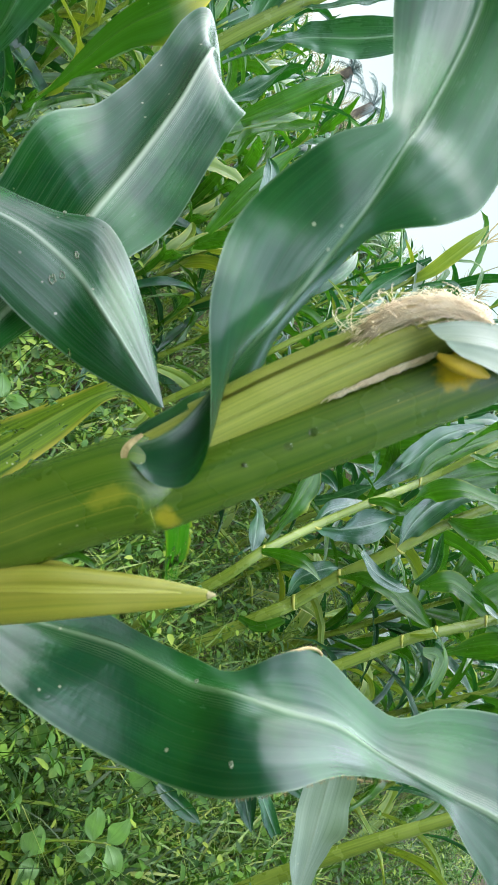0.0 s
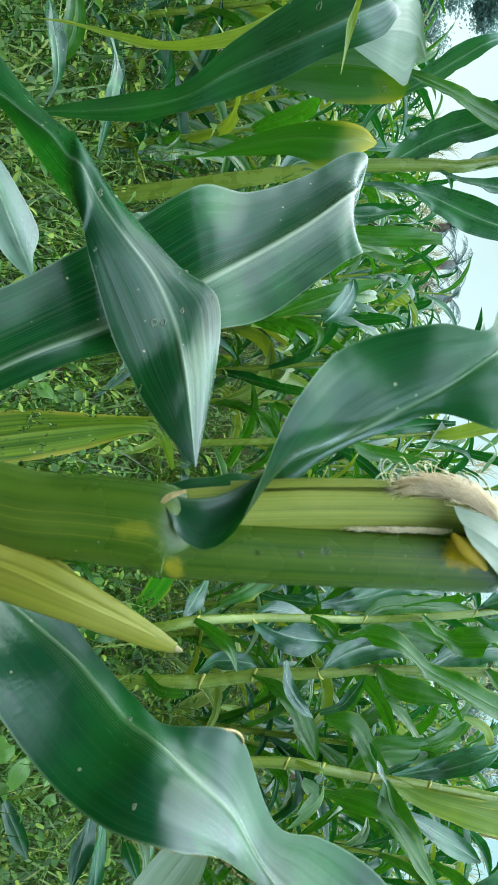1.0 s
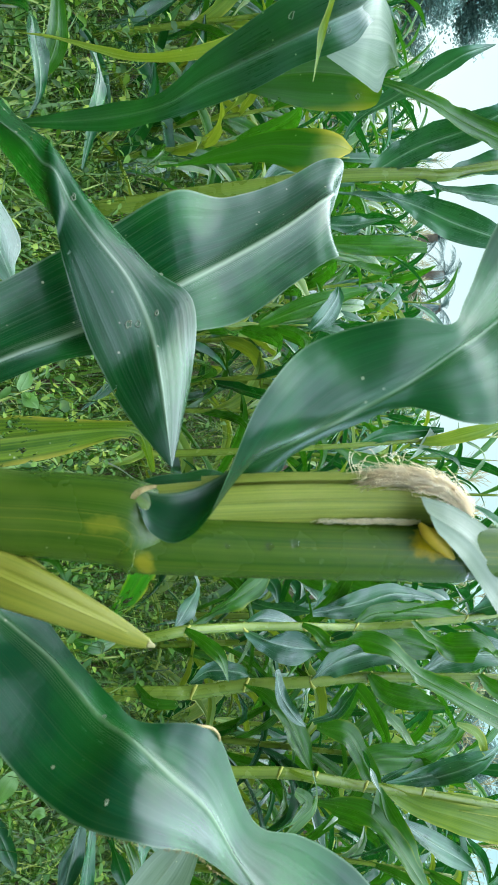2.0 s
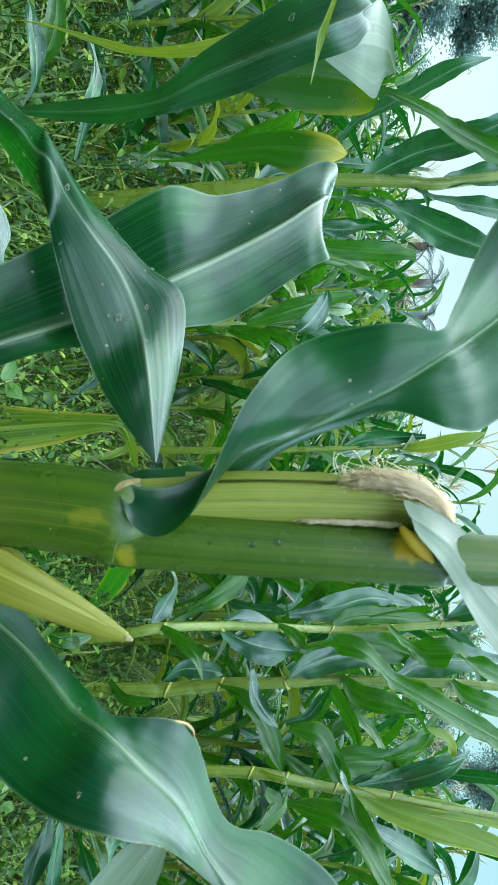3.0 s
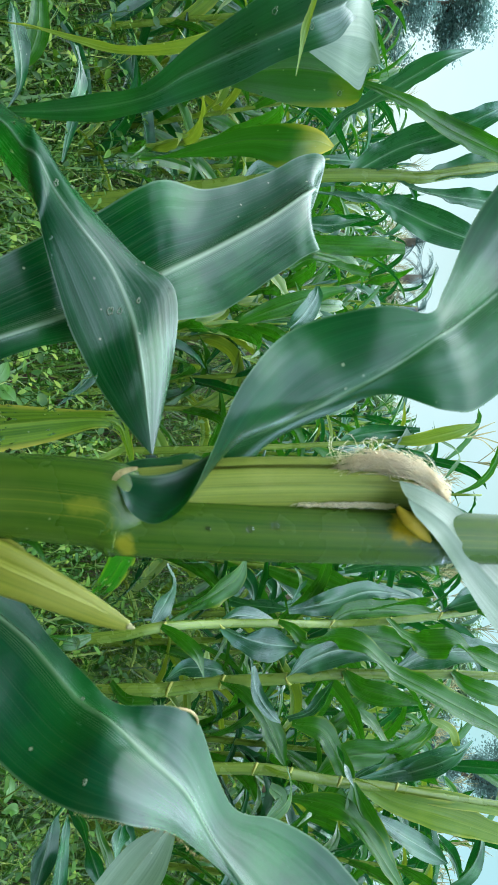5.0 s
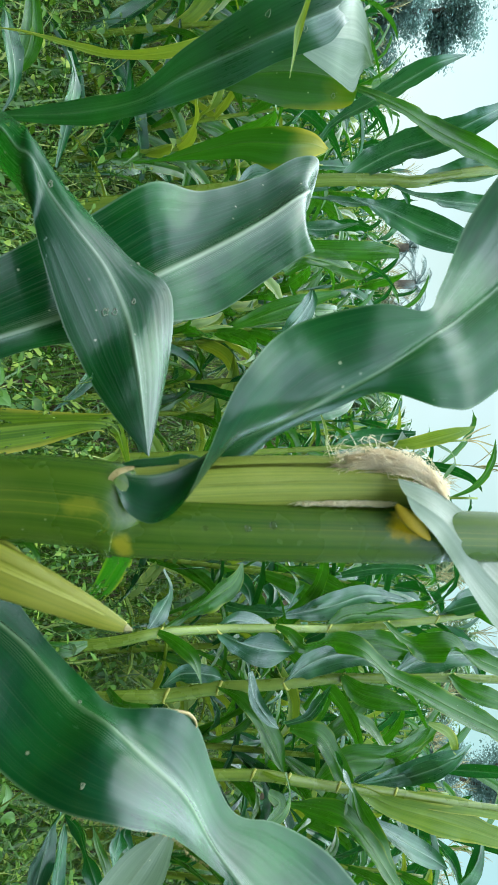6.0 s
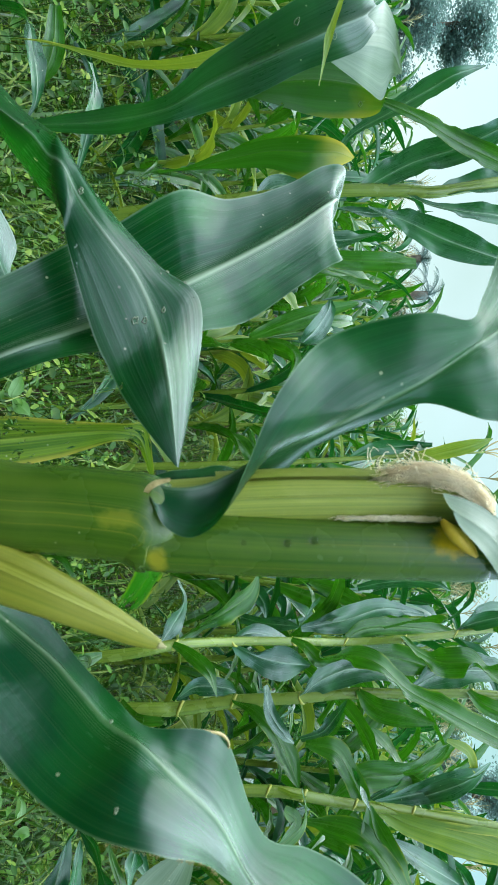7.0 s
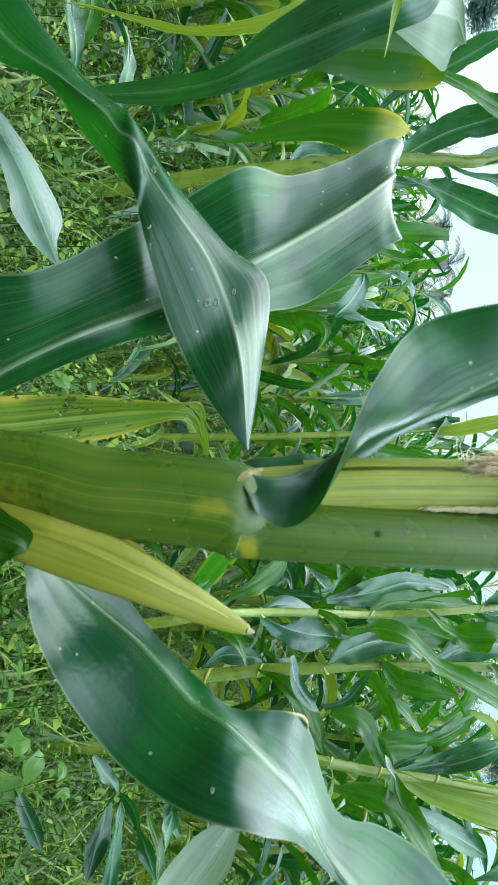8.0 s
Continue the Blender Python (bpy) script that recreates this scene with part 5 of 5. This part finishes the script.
# Matted pale silk caught between the ear and the stalk.
seam = spline(SEAM, 20)
lines = []
for k in range(330):
    i = int((len(seam) - 12) * rng.random() ** 0.45)
    off = rng.normal(0, 1, 3) * (0.0007, 0.0005, 0.0008) * (0.35 + 0.65 * i / len(seam))
    lines.append([seam[i + 3 * j] + off + rng.normal(0, 0.0004, 3) for j in range(int(rng.integers(2, 5)))])
strands("silk", lines, 0.00013, CHAFF, ear, "matted pale silk in the husk seam")

tube(main, "collar", COLLAR, [.0012, .0030, .0036, .0030, .0010], YELLOW, 14, flat=0.6, label="bright yellow leaf collar")

strip(main, LIGULE, LIGULE_SKIN, 10, label="pale papery ligule at the leaf base").name = "ligule"
tube(main, "dry_edge", DRY_EDGE, [.0003, .0008, .0007, .0009, .0008, .0003], LIGULE_SKIN, 7, label="curled dry leaf margin")
rim = spline(FRINGE, 24)
lines = []
for k in range(90):
    at = rim[rng.integers(len(rim))]
    way = np.array([rng.uniform(0.5, 1.2), rng.normal(0, 0.3), rng.normal(-0.3, 0.4)]) * 0.0011
    lines.append([at - way * 0.4, at + way * 0.5, at + way])
strands("fringe", lines, 0.00009, LIGULE_SKIN, main, "fine pale hairs along a leaf margin", 3, 2)
for at, r in DROPS:
    v, _, f = tube_mesh([np.array(at) + (0, 0, -r), np.array(at) + (0, -r * 0.15, -r * 0.6), np.array(at) + (0, -r * 0.25, 0), np.array(at) + (0, -r * 0.15, r * 0.6), np.array(at) + (0, 0, r)], [r * 0.2, r * 0.7, r * 0.85, r * 0.7, r * 0.2], 12, 3, flat=0.22)
    mesh_part("droplet", v, f, WATER, main, None, "clear water droplet")


# ---- field of corn ----
def arching_leaf(plant, at, azimuth, length, width, steep, droop, material, seed):
    r = np.random.default_rng(seed)
    n = 7
    s = np.linspace(0, 1, n)
    pitch = steep - droop * s**1.4 + 0.12 * np.sin(5 * s + seed)
    yaw = azimuth + 0.4 * r.normal() * s
    step = length / (n - 1)
    way = np.stack([np.cos(pitch) * np.cos(yaw), np.cos(pitch) * np.sin(yaw), np.sin(pitch)], 1)
    mid = np.array(at) + np.vstack([[0, 0, 0], np.cumsum(way[:-1] * step, axis=0)])
    half = width * np.interp(s, [0, 0.12, 0.4, 0.75, 1], [0.35, 0.8, 1, 0.7, 0.03])
    roll = 0.5 * r.normal() + 1.1 * r.normal() * s
    side = np.stack([-np.sin(yaw), np.cos(yaw), 0 * yaw], 1)
    up = np.cross(way, side)
    side = side * np.cos(roll)[:, None] + up * np.sin(roll)[:, None]
    fold = np.cross(way, side) * (half * r.uniform(0.2, 0.8))[:, None]
    rows = np.hstack([mid - side * half[:, None] + fold, mid, mid + side * half[:, None] + fold])
    line = spline(rows, 2)
    verts, uvs, faces = blade_mesh(line[:, :3], line[:, 3:6], line[:, 6:], ACROSS[[0, 2, 5, 8]], 0.08, 0.006, seed)
    mesh_part("leaf", verts, faces, material, plant, uvs)


def corn_plant(seed, height, tassel):
    r = np.random.default_rng(seed)
    plant = thing("corn_plant", (0, 0, 0), "green corn plant in the field behind", "corn plant", "corn plants")
    lean = r.normal(0, 0.03, 2)
    nodes = [np.array([lean[0] * h, lean[1] * h, h]) for h in np.linspace(0, height, 16)]
    tube(plant, "stalk", [tuple(p) for p in nodes], list(np.linspace(0.014, 0.004, 16)), SHEATH, 7, joints=range(1, 15), steps=2)
    face = r.uniform(0, math.pi)
    for k in range(1, 15):
        t = k / 14
        turn = face + math.pi * (k % 2) + r.normal(0, 0.35)
        tint = LEAF_YELLOW if r.random() < (0.35 if k < 4 else 0.08) else LEAF_YOUNG if r.random() < 0.4 else LEAF
        arching_leaf(plant, nodes[k], turn, r.uniform(0.4, 0.75) * (1.05 - 0.45 * t), r.uniform(0.013, 0.031), r.uniform(0.8, 1.25), r.uniform(1.3, 2.6) * (1.1 - 0.5 * t), tint, seed * 40 + k)
    if tassel:
        top = nodes[-1]
        lines = [[top, top + np.array([0, 0, 0.12]), top + np.array([lean[0], lean[1], 0.26])]]
        for k in range(9):
            a, tilt = r.uniform(0, 6.3), r.uniform(0.3, 0.9)
            d = np.array([math.cos(a) * math.sin(tilt), math.sin(a) * math.sin(tilt), math.cos(tilt)])
            start = top + np.array([0, 0, 0.03 + 0.012 * k])
            lines.append([start, start + d * 0.08, start + d * 0.16 - np.array([0, 0, 0.02])])
        verts, faces, count = [], [], 0
        for line in lines:
            v, _, f = tube_mesh(line, [0.002, 0.0025, 0.001], 4, 3)
            verts.append(v)
            faces += [tuple(i + count for i in q) for q in f]
            count += len(v)
        mesh_part("tassel", np.vstack(verts), faces, TASSEL, plant, None, "dry branching tassel")
    return plant


HEIGHTS = (0.85, 1.1, 1.25, 1.4, 1.55, 1.7, 1.85, 2.0)
kinds = [corn_plant(11 + k, h, h > 1.5) for k, h in enumerate(HEIGHTS)]
placed, far = set(), []


def grow(x, y, height, joined=False):
    """A plant of the field at a place, at about the height that it has there."""
    k = int(np.argmin([abs(h - height) for h in HEIGHTS]))
    size = height / HEIGHTS[k] if abs(height / HEIGHTS[k] - 1) < 0.2 else 1.0
    m = pose(x, y, float(rise(x, y)) - 0.02, rng.normal(0, 3), rng.normal(0, 3), rng.uniform(0, 360)) @ Matrix.Scale(size, 4)
    if joined:
        far.append((k, m))
    elif k not in placed:
        placed.add(k)
        first.append((k, m))
    else:
        copy_thing(kinds[k], m)


first = []
for row in range(16):
    y = 2.3 + 0.7 * row
    x = -0.62 * y - 0.5
    while x < 0.62 * y + 0.5:
        # The corn stands taller on one side of the field.
        high = 0.72 + 0.10 * y + (0.22 + 0.03 * y) * min(1, max(0, (x + 0.3) / (0.12 * y)))
        grow(x + rng.normal(0, 0.07), y + rng.normal(0, 0.14), min(2.35, high) + rng.normal(0, 0.12), row > 7)
        x += rng.uniform(0.19, 0.34) * (1 + 0.05 * row)
# Lower plants stand between the near row and the field.
for x, y, high in ((-1.25, 1.95, 0.85), (-1.0, 2.1, 0.8), (-0.82, 1.85, 0.72), (-0.55, 2.1, 0.85), (-0.32, 1.9, 0.75), (-0.12, 2.15, 0.8), (0.32, 2.1, 1.0), (0.62, 1.95, 1.05), (0.9, 2.05, 1.15), (1.12, 1.9, 1.1), (1.35, 2.1, 1.25)):
    grow(x, y, high)
# Rows out of view beside and behind the camera, added to block sky light.
for side in (-1, 1):
    for k in range(9):
        y = 0.15 + 0.35 * k
        grow(side * (1.05 + 0.72 * y + rng.uniform(0, 0.2)), y, rng.uniform(1.7, 2.0))


def joined_rows(name, label, plants):
    """Rows of plants that cannot be picked apart, in one object."""
    verts, faces, slots, uvs, count = [], [], [], [], 0
    skins = [SHEATH, LEAF, LEAF_YOUNG, LEAF_YELLOW, TASSEL]
    for k, m in plants:
        turn = np.array(m)
        for o in kinds[k].children:
            data = o.data
            v = np.empty(len(data.vertices) * 3)
            data.vertices.foreach_get("co", v)
            verts.append(v.reshape(-1, 3) @ turn[:3, :3].T + turn[:3, 3])
            faces += [tuple(i + count for i in q.vertices) for q in data.polygons]
            slots += [skins.index(data.materials[0])] * len(data.polygons)
            u = np.zeros((len(data.loops), 2), np.float32)
            if data.uv_layers:
                data.uv_layers[0].data.foreach_get("uv", u.ravel())
            uvs.append(u)
            count += len(data.vertices)
    field = mesh_part(name, np.vstack(verts), faces, SHEATH)
    for skin in skins[1:]:
        field.data.materials.append(skin)
    field.data.polygons.foreach_set("material_index", slots)
    field.data.uv_layers.new(name="UVMap").data.foreach_set("uv", np.vstack(uvs).ravel())
    tagged(field, label, "corn field", kind="stuff")


joined_rows("corn_field", "far rows of green corn with dry tassels", far)
far.clear()
# Thicker unseen rows, added to keep frontal sky light off the near plants.
for row in range(6):
    for side in range(15):
        x, y = -2.9 + 0.41 * side + rng.normal(0, 0.05), -2.5 + 0.37 * row + rng.normal(0, 0.04)
        grow(x, y, rng.uniform(1.6, 1.8), True)
for side in (-1, 1):
    for k in range(14):
        grow(side * rng.uniform(0.85, 1.5), -0.4 + 0.07 * k, rng.uniform(1.9, 2.1), True)
joined_rows("corn_field", "dense unseen rows of green corn added behind to block light", far)
for k, m in first:
    kinds[k].matrix_basis = m


# ---- weeds ----
def scatter(name, label, category, material, pieces):
    verts, faces, count = [], [], 0
    for v, f in pieces:
        verts.append(v)
        faces += [tuple(i + count for i in q) for q in f]
        count += len(v)
    return tagged(mesh_part(name, np.vstack(verts), faces, material), label, category, kind="stuff")


def oval_leaf(at, azimuth, pitch, length, width, fold, roll=0.0):
    """A small pointed leaf, folded along its rib."""
    s = np.array([0, 0.22, 0.62, 1])
    w = np.array([0.10, 0.86, 0.90, 0]) * width
    d = np.array([math.cos(azimuth) * math.cos(pitch), math.sin(azimuth) * math.cos(pitch), math.sin(pitch)])
    side = np.array([-math.sin(azimuth), math.cos(azimuth), 0])
    up = np.cross(d, side)
    side, up = side * math.cos(roll) + up * math.sin(roll), up * math.cos(roll) - side * math.sin(roll)
    mid = at + np.outer(s * length, d) - np.outer(0.25 * length * s**2, [0, 0, 1])
    left, right = mid - np.outer(w, side) + np.outer(w * fold, up), mid + np.outer(w, side) + np.outer(w * fold, up)
    verts = np.vstack([mid, left[:3], right[:3]])
    return verts, [(0, 1, 5, 4), (1, 2, 6, 5), (2, 3, 6), (0, 7, 8, 1), (1, 8, 9, 2), (2, 9, 3)]


def weed_spot(reach):
    while True:
        y = 0.75 + reach * rng.random() ** 1.6
        x = rng.uniform(-1, 1) * (0.78 * y + 0.6)
        return x, y


def stem(a, b, width):
    side = np.array([width, width * 0.5, 0])
    up = np.array([-width * 0.5, width, 0])
    return np.vstack([a - side, a + side, b - side * 0.6, b + side * 0.6, a + up, b + up * 0.6]), [(0, 1, 3, 2), (1, 4, 5, 3), (4, 0, 2, 5)]


# Clumps of broad-leaved weeds, each clump of one kind and size, with paired leaves up the stem.
pieces = []
for k in range(1750):
    cx, cy = weed_spot(5.2)
    size, slim, tall = rng.uniform(0.013, 0.034) + 0.012 * (rng.random() < 0.12), rng.uniform(0.14, 0.34), rng.uniform(0.12, 0.42)
    for p in range(int(rng.integers(4, 8))):
        x, y = cx + rng.normal(0, 0.09), cy + rng.normal(0, 0.09)
        if y < 0.62:
            continue
        base = np.array([x, y, float(rise(x, y))])
        lean, high = rng.normal(0, 0.3, 2), tall * rng.uniform(0.6, 1.1)
        top = base + np.array([lean[0] * high, lean[1] * high, high])
        pieces.append(stem(base, top, 0.0011))
        turn = rng.uniform(0, 6.3)
        pairs = int(rng.integers(4, 7))
        for j in range(2 * pairs):
            h = min(1.0, 0.3 + 0.7 * (j // 2 + 1) / pairs + rng.normal(0, 0.03))
            big = size * rng.uniform(0.75, 1.2) * (1.15 - 0.4 * h)
            pieces.append(oval_leaf(base + (top - base) * h, turn + math.pi * (j % 2) + 1.57 * (j // 2) + rng.normal(0, 0.3), rng.uniform(-0.5, 0.7), big, big * slim, rng.uniform(0.0, 0.45), rng.normal(0, 0.5)))
scatter("weeds", "dense low broad-leaved weeds between the corn rows", "weeds", WEED, pieces)

pieces = []
for k in range(19000):
    x, y = weed_spot(6.0)
    if k >= 15000:
        x, y = rng.choice([-1, 1]) * rng.uniform(0.4, 1.9), rng.uniform(0.1, 1.4)
    at = np.array([x, y, float(rise(x, y))])
    a, size = rng.uniform(0, 6.3), rng.uniform(0.10, 0.40)
    d = np.array([math.cos(a), math.sin(a), 0])
    bend = rng.uniform(0.2, 1.1)
    s = np.array([0, 0.4, 0.75, 1])
    mid = at + np.outer(s, [0, 0, size]) * (1 - 0.35 * bend * s)[:, None] + np.outer(s**2 * size * bend, d)
    w = rng.uniform(0.0012, 0.0046) * np.array([0.7, 1, 0.7, 0.05])
    side = np.array([-d[1], d[0], 0])
    pieces.append((np.vstack([mid - np.outer(w, side), mid + np.outer(w, side)]), [(0, 1, 5, 4), (1, 2, 6, 5), (2, 3, 7, 6)]))
for k in range(2600):
    at = np.array([rng.uniform(-3, 3), rng.uniform(-2.6, 1.0), 0.0])
    a, size = rng.uniform(0, 6.3), rng.uniform(0.06, 0.2)
    d = np.array([math.cos(a), math.sin(a), 0])
    side = np.array([-d[1], d[0], 0]) * 0.004
    bend = at + np.array([0, 0, size * 0.8]) + d * size * 0.4
    pieces.append((np.vstack([at - side, at + side, bend - side * 0.7, bend + side * 0.7, bend + d * size * 0.4]), [(0, 1, 3, 2), (2, 3, 4)]))
scatter("grass", "long thin grass blades growing through the weeds", "grass", GRASS, pieces)


# ---- trees beyond the field ----
def chip(at, azimuth, pitch, length, width):
    """A far leaf, a pointed rhomb."""
    d = np.array([math.cos(azimuth) * math.cos(pitch), math.sin(azimuth) * math.cos(pitch), math.sin(pitch)]) * length
    side = np.array([-math.sin(azimuth), math.cos(azimuth), 0.3]) * width
    return np.array([at, at + d * 0.45 - side, at + d, at + d * 0.45 + side]), [(0, 1, 2), (0, 2, 3)]


def tree(name, x, y, height, spread, seed, label, trunk_share=0.35, leaves=620, size_of=(0.05, 0.11), skin=TREE):
    r = np.random.default_rng(seed)
    ob = thing(name, (x, y, 0), label, "tree", "trees beyond the field")
    base = np.array([x, y, 0.0])
    top = base + np.array([r.normal(0, 0.3), r.normal(0, 0.3), height * 0.8])
    tube(ob, "trunk", [base, base * 0.5 + top * 0.5 + r.normal(0, 0.15, 3), top], [0.014 * height, 0.011 * height, 0.004 * height], BARK, 10)
    pieces = []
    for k in range(26):
        h = r.uniform(trunk_share, 1)
        start = base + (top - base) * h * 0.95
        a = r.uniform(0, 6.3)
        out = spread * (0.35 + 0.65 * math.sin(math.pi * min(1, 1.15 * (1.05 - h)))) * r.uniform(0.5, 1)
        end = start + np.array([math.cos(a) * out, math.sin(a) * out, height * r.uniform(0.02, 0.2)])
        if k < 12:
            tube(ob, "limb", [start, start * 0.5 + end * 0.5 + (0, 0, 0.1), end], [0.008 * height, 0.005 * height, 0.002 * height], BARK, 6)
        for j in range(leaves):
            s = r.uniform(0.3, 1.1)
            at = start + (end - start) * s + np.clip(r.normal(0, 1, 3), -1.5, 1.5) * (0.15 * spread, 0.15 * spread, 0.10 * spread)
            size = r.uniform(*size_of)
            pieces.append(chip(at, r.uniform(0, 6.3), r.uniform(-0.9, 0.6), size, size * 0.34))
    verts, faces, count = [], [], 0
    for v, f in pieces:
        verts.append(v)
        faces += [tuple(i + count for i in q) for q in f]
        count += len(v)
    mesh_part("crown", np.vstack(verts), faces, skin, ob)
    return ob


def palm(x, y, height, seed):
    r = np.random.default_rng(seed)
    ob = thing("palm_tree", (x, y, 0), "grey-green palm tree beyond the corn", "tree", "trees beyond the field")
    top = np.array([x + 0.2, y, height])
    tube(ob, "trunk", [(x, y, 0), (x + 0.15, y, height * 0.5), tuple(top)], [0.14, 0.11, 0.09], BARK, 10)
    for k in range(15):
        a, lift, size = k * 2.4 + r.normal(0, 0.2), r.uniform(-0.3, 1.3), r.uniform(0.4, 0.75)
        s = np.linspace(0, 1, 12)
        d = np.array([math.cos(a), math.sin(a), 0])
        rib = top + np.outer(s * size * math.cos(lift * 0.6), d) + np.outer(size * (math.sin(lift) * s - 0.55 * s**2), [0, 0, 1])
        side = np.array([-d[1], d[0], 0])
        verts, faces = [], []
        for i, p in enumerate(rib[1:]):
            for sg in (-1, 1):
                for q in range(2):
                    b = p - (rib[i + 1] - rib[i]) * 0.5 * q
                    n, w = len(verts), 0.009
                    along = unit(rib[i + 1] - rib[i])
                    end = b + side * sg * 0.17 * math.sin(math.pi * (0.15 + 0.8 * s[i])) + along * 0.1 - np.array([0, 0, 0.06])
                    verts += [b - along * w, b + along * w, end]
                    faces.append((n, n + 1, n + 2))
        v, _, f = tube_mesh(rib, list(np.linspace(0.012, 0.003, 12)), 4, 2)
        n = len(verts)
        mesh_part("frond", np.vstack([verts, v]), faces + [tuple(i + n for i in q) for q in f], PALM, ob)


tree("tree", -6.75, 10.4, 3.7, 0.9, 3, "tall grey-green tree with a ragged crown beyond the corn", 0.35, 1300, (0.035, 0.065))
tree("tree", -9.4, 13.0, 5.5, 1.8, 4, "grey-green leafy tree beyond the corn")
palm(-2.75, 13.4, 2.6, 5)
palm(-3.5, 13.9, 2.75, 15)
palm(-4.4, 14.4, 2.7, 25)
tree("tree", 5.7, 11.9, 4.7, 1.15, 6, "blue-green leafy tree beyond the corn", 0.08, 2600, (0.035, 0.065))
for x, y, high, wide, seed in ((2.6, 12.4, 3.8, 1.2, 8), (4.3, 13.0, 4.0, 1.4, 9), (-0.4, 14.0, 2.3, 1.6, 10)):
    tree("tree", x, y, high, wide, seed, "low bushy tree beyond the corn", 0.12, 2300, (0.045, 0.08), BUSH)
tree("bush", -3.3, 13.8, 2.35, 1.5, 12, "grey-brown half-dry bush below the palms", 0.1, 2200, (0.035, 0.075), DRY)
for k in range(16):
    a = -1.05 + 0.14 * k
    tree("bush", 17 * math.sin(a), 17 * math.cos(a), rng.uniform(2.0, 2.6), rng.uniform(1.4, 2.0), 30 + k, "dense dark bush at the field's edge", 0.05, 160, (0.10, 0.20), BUSH)
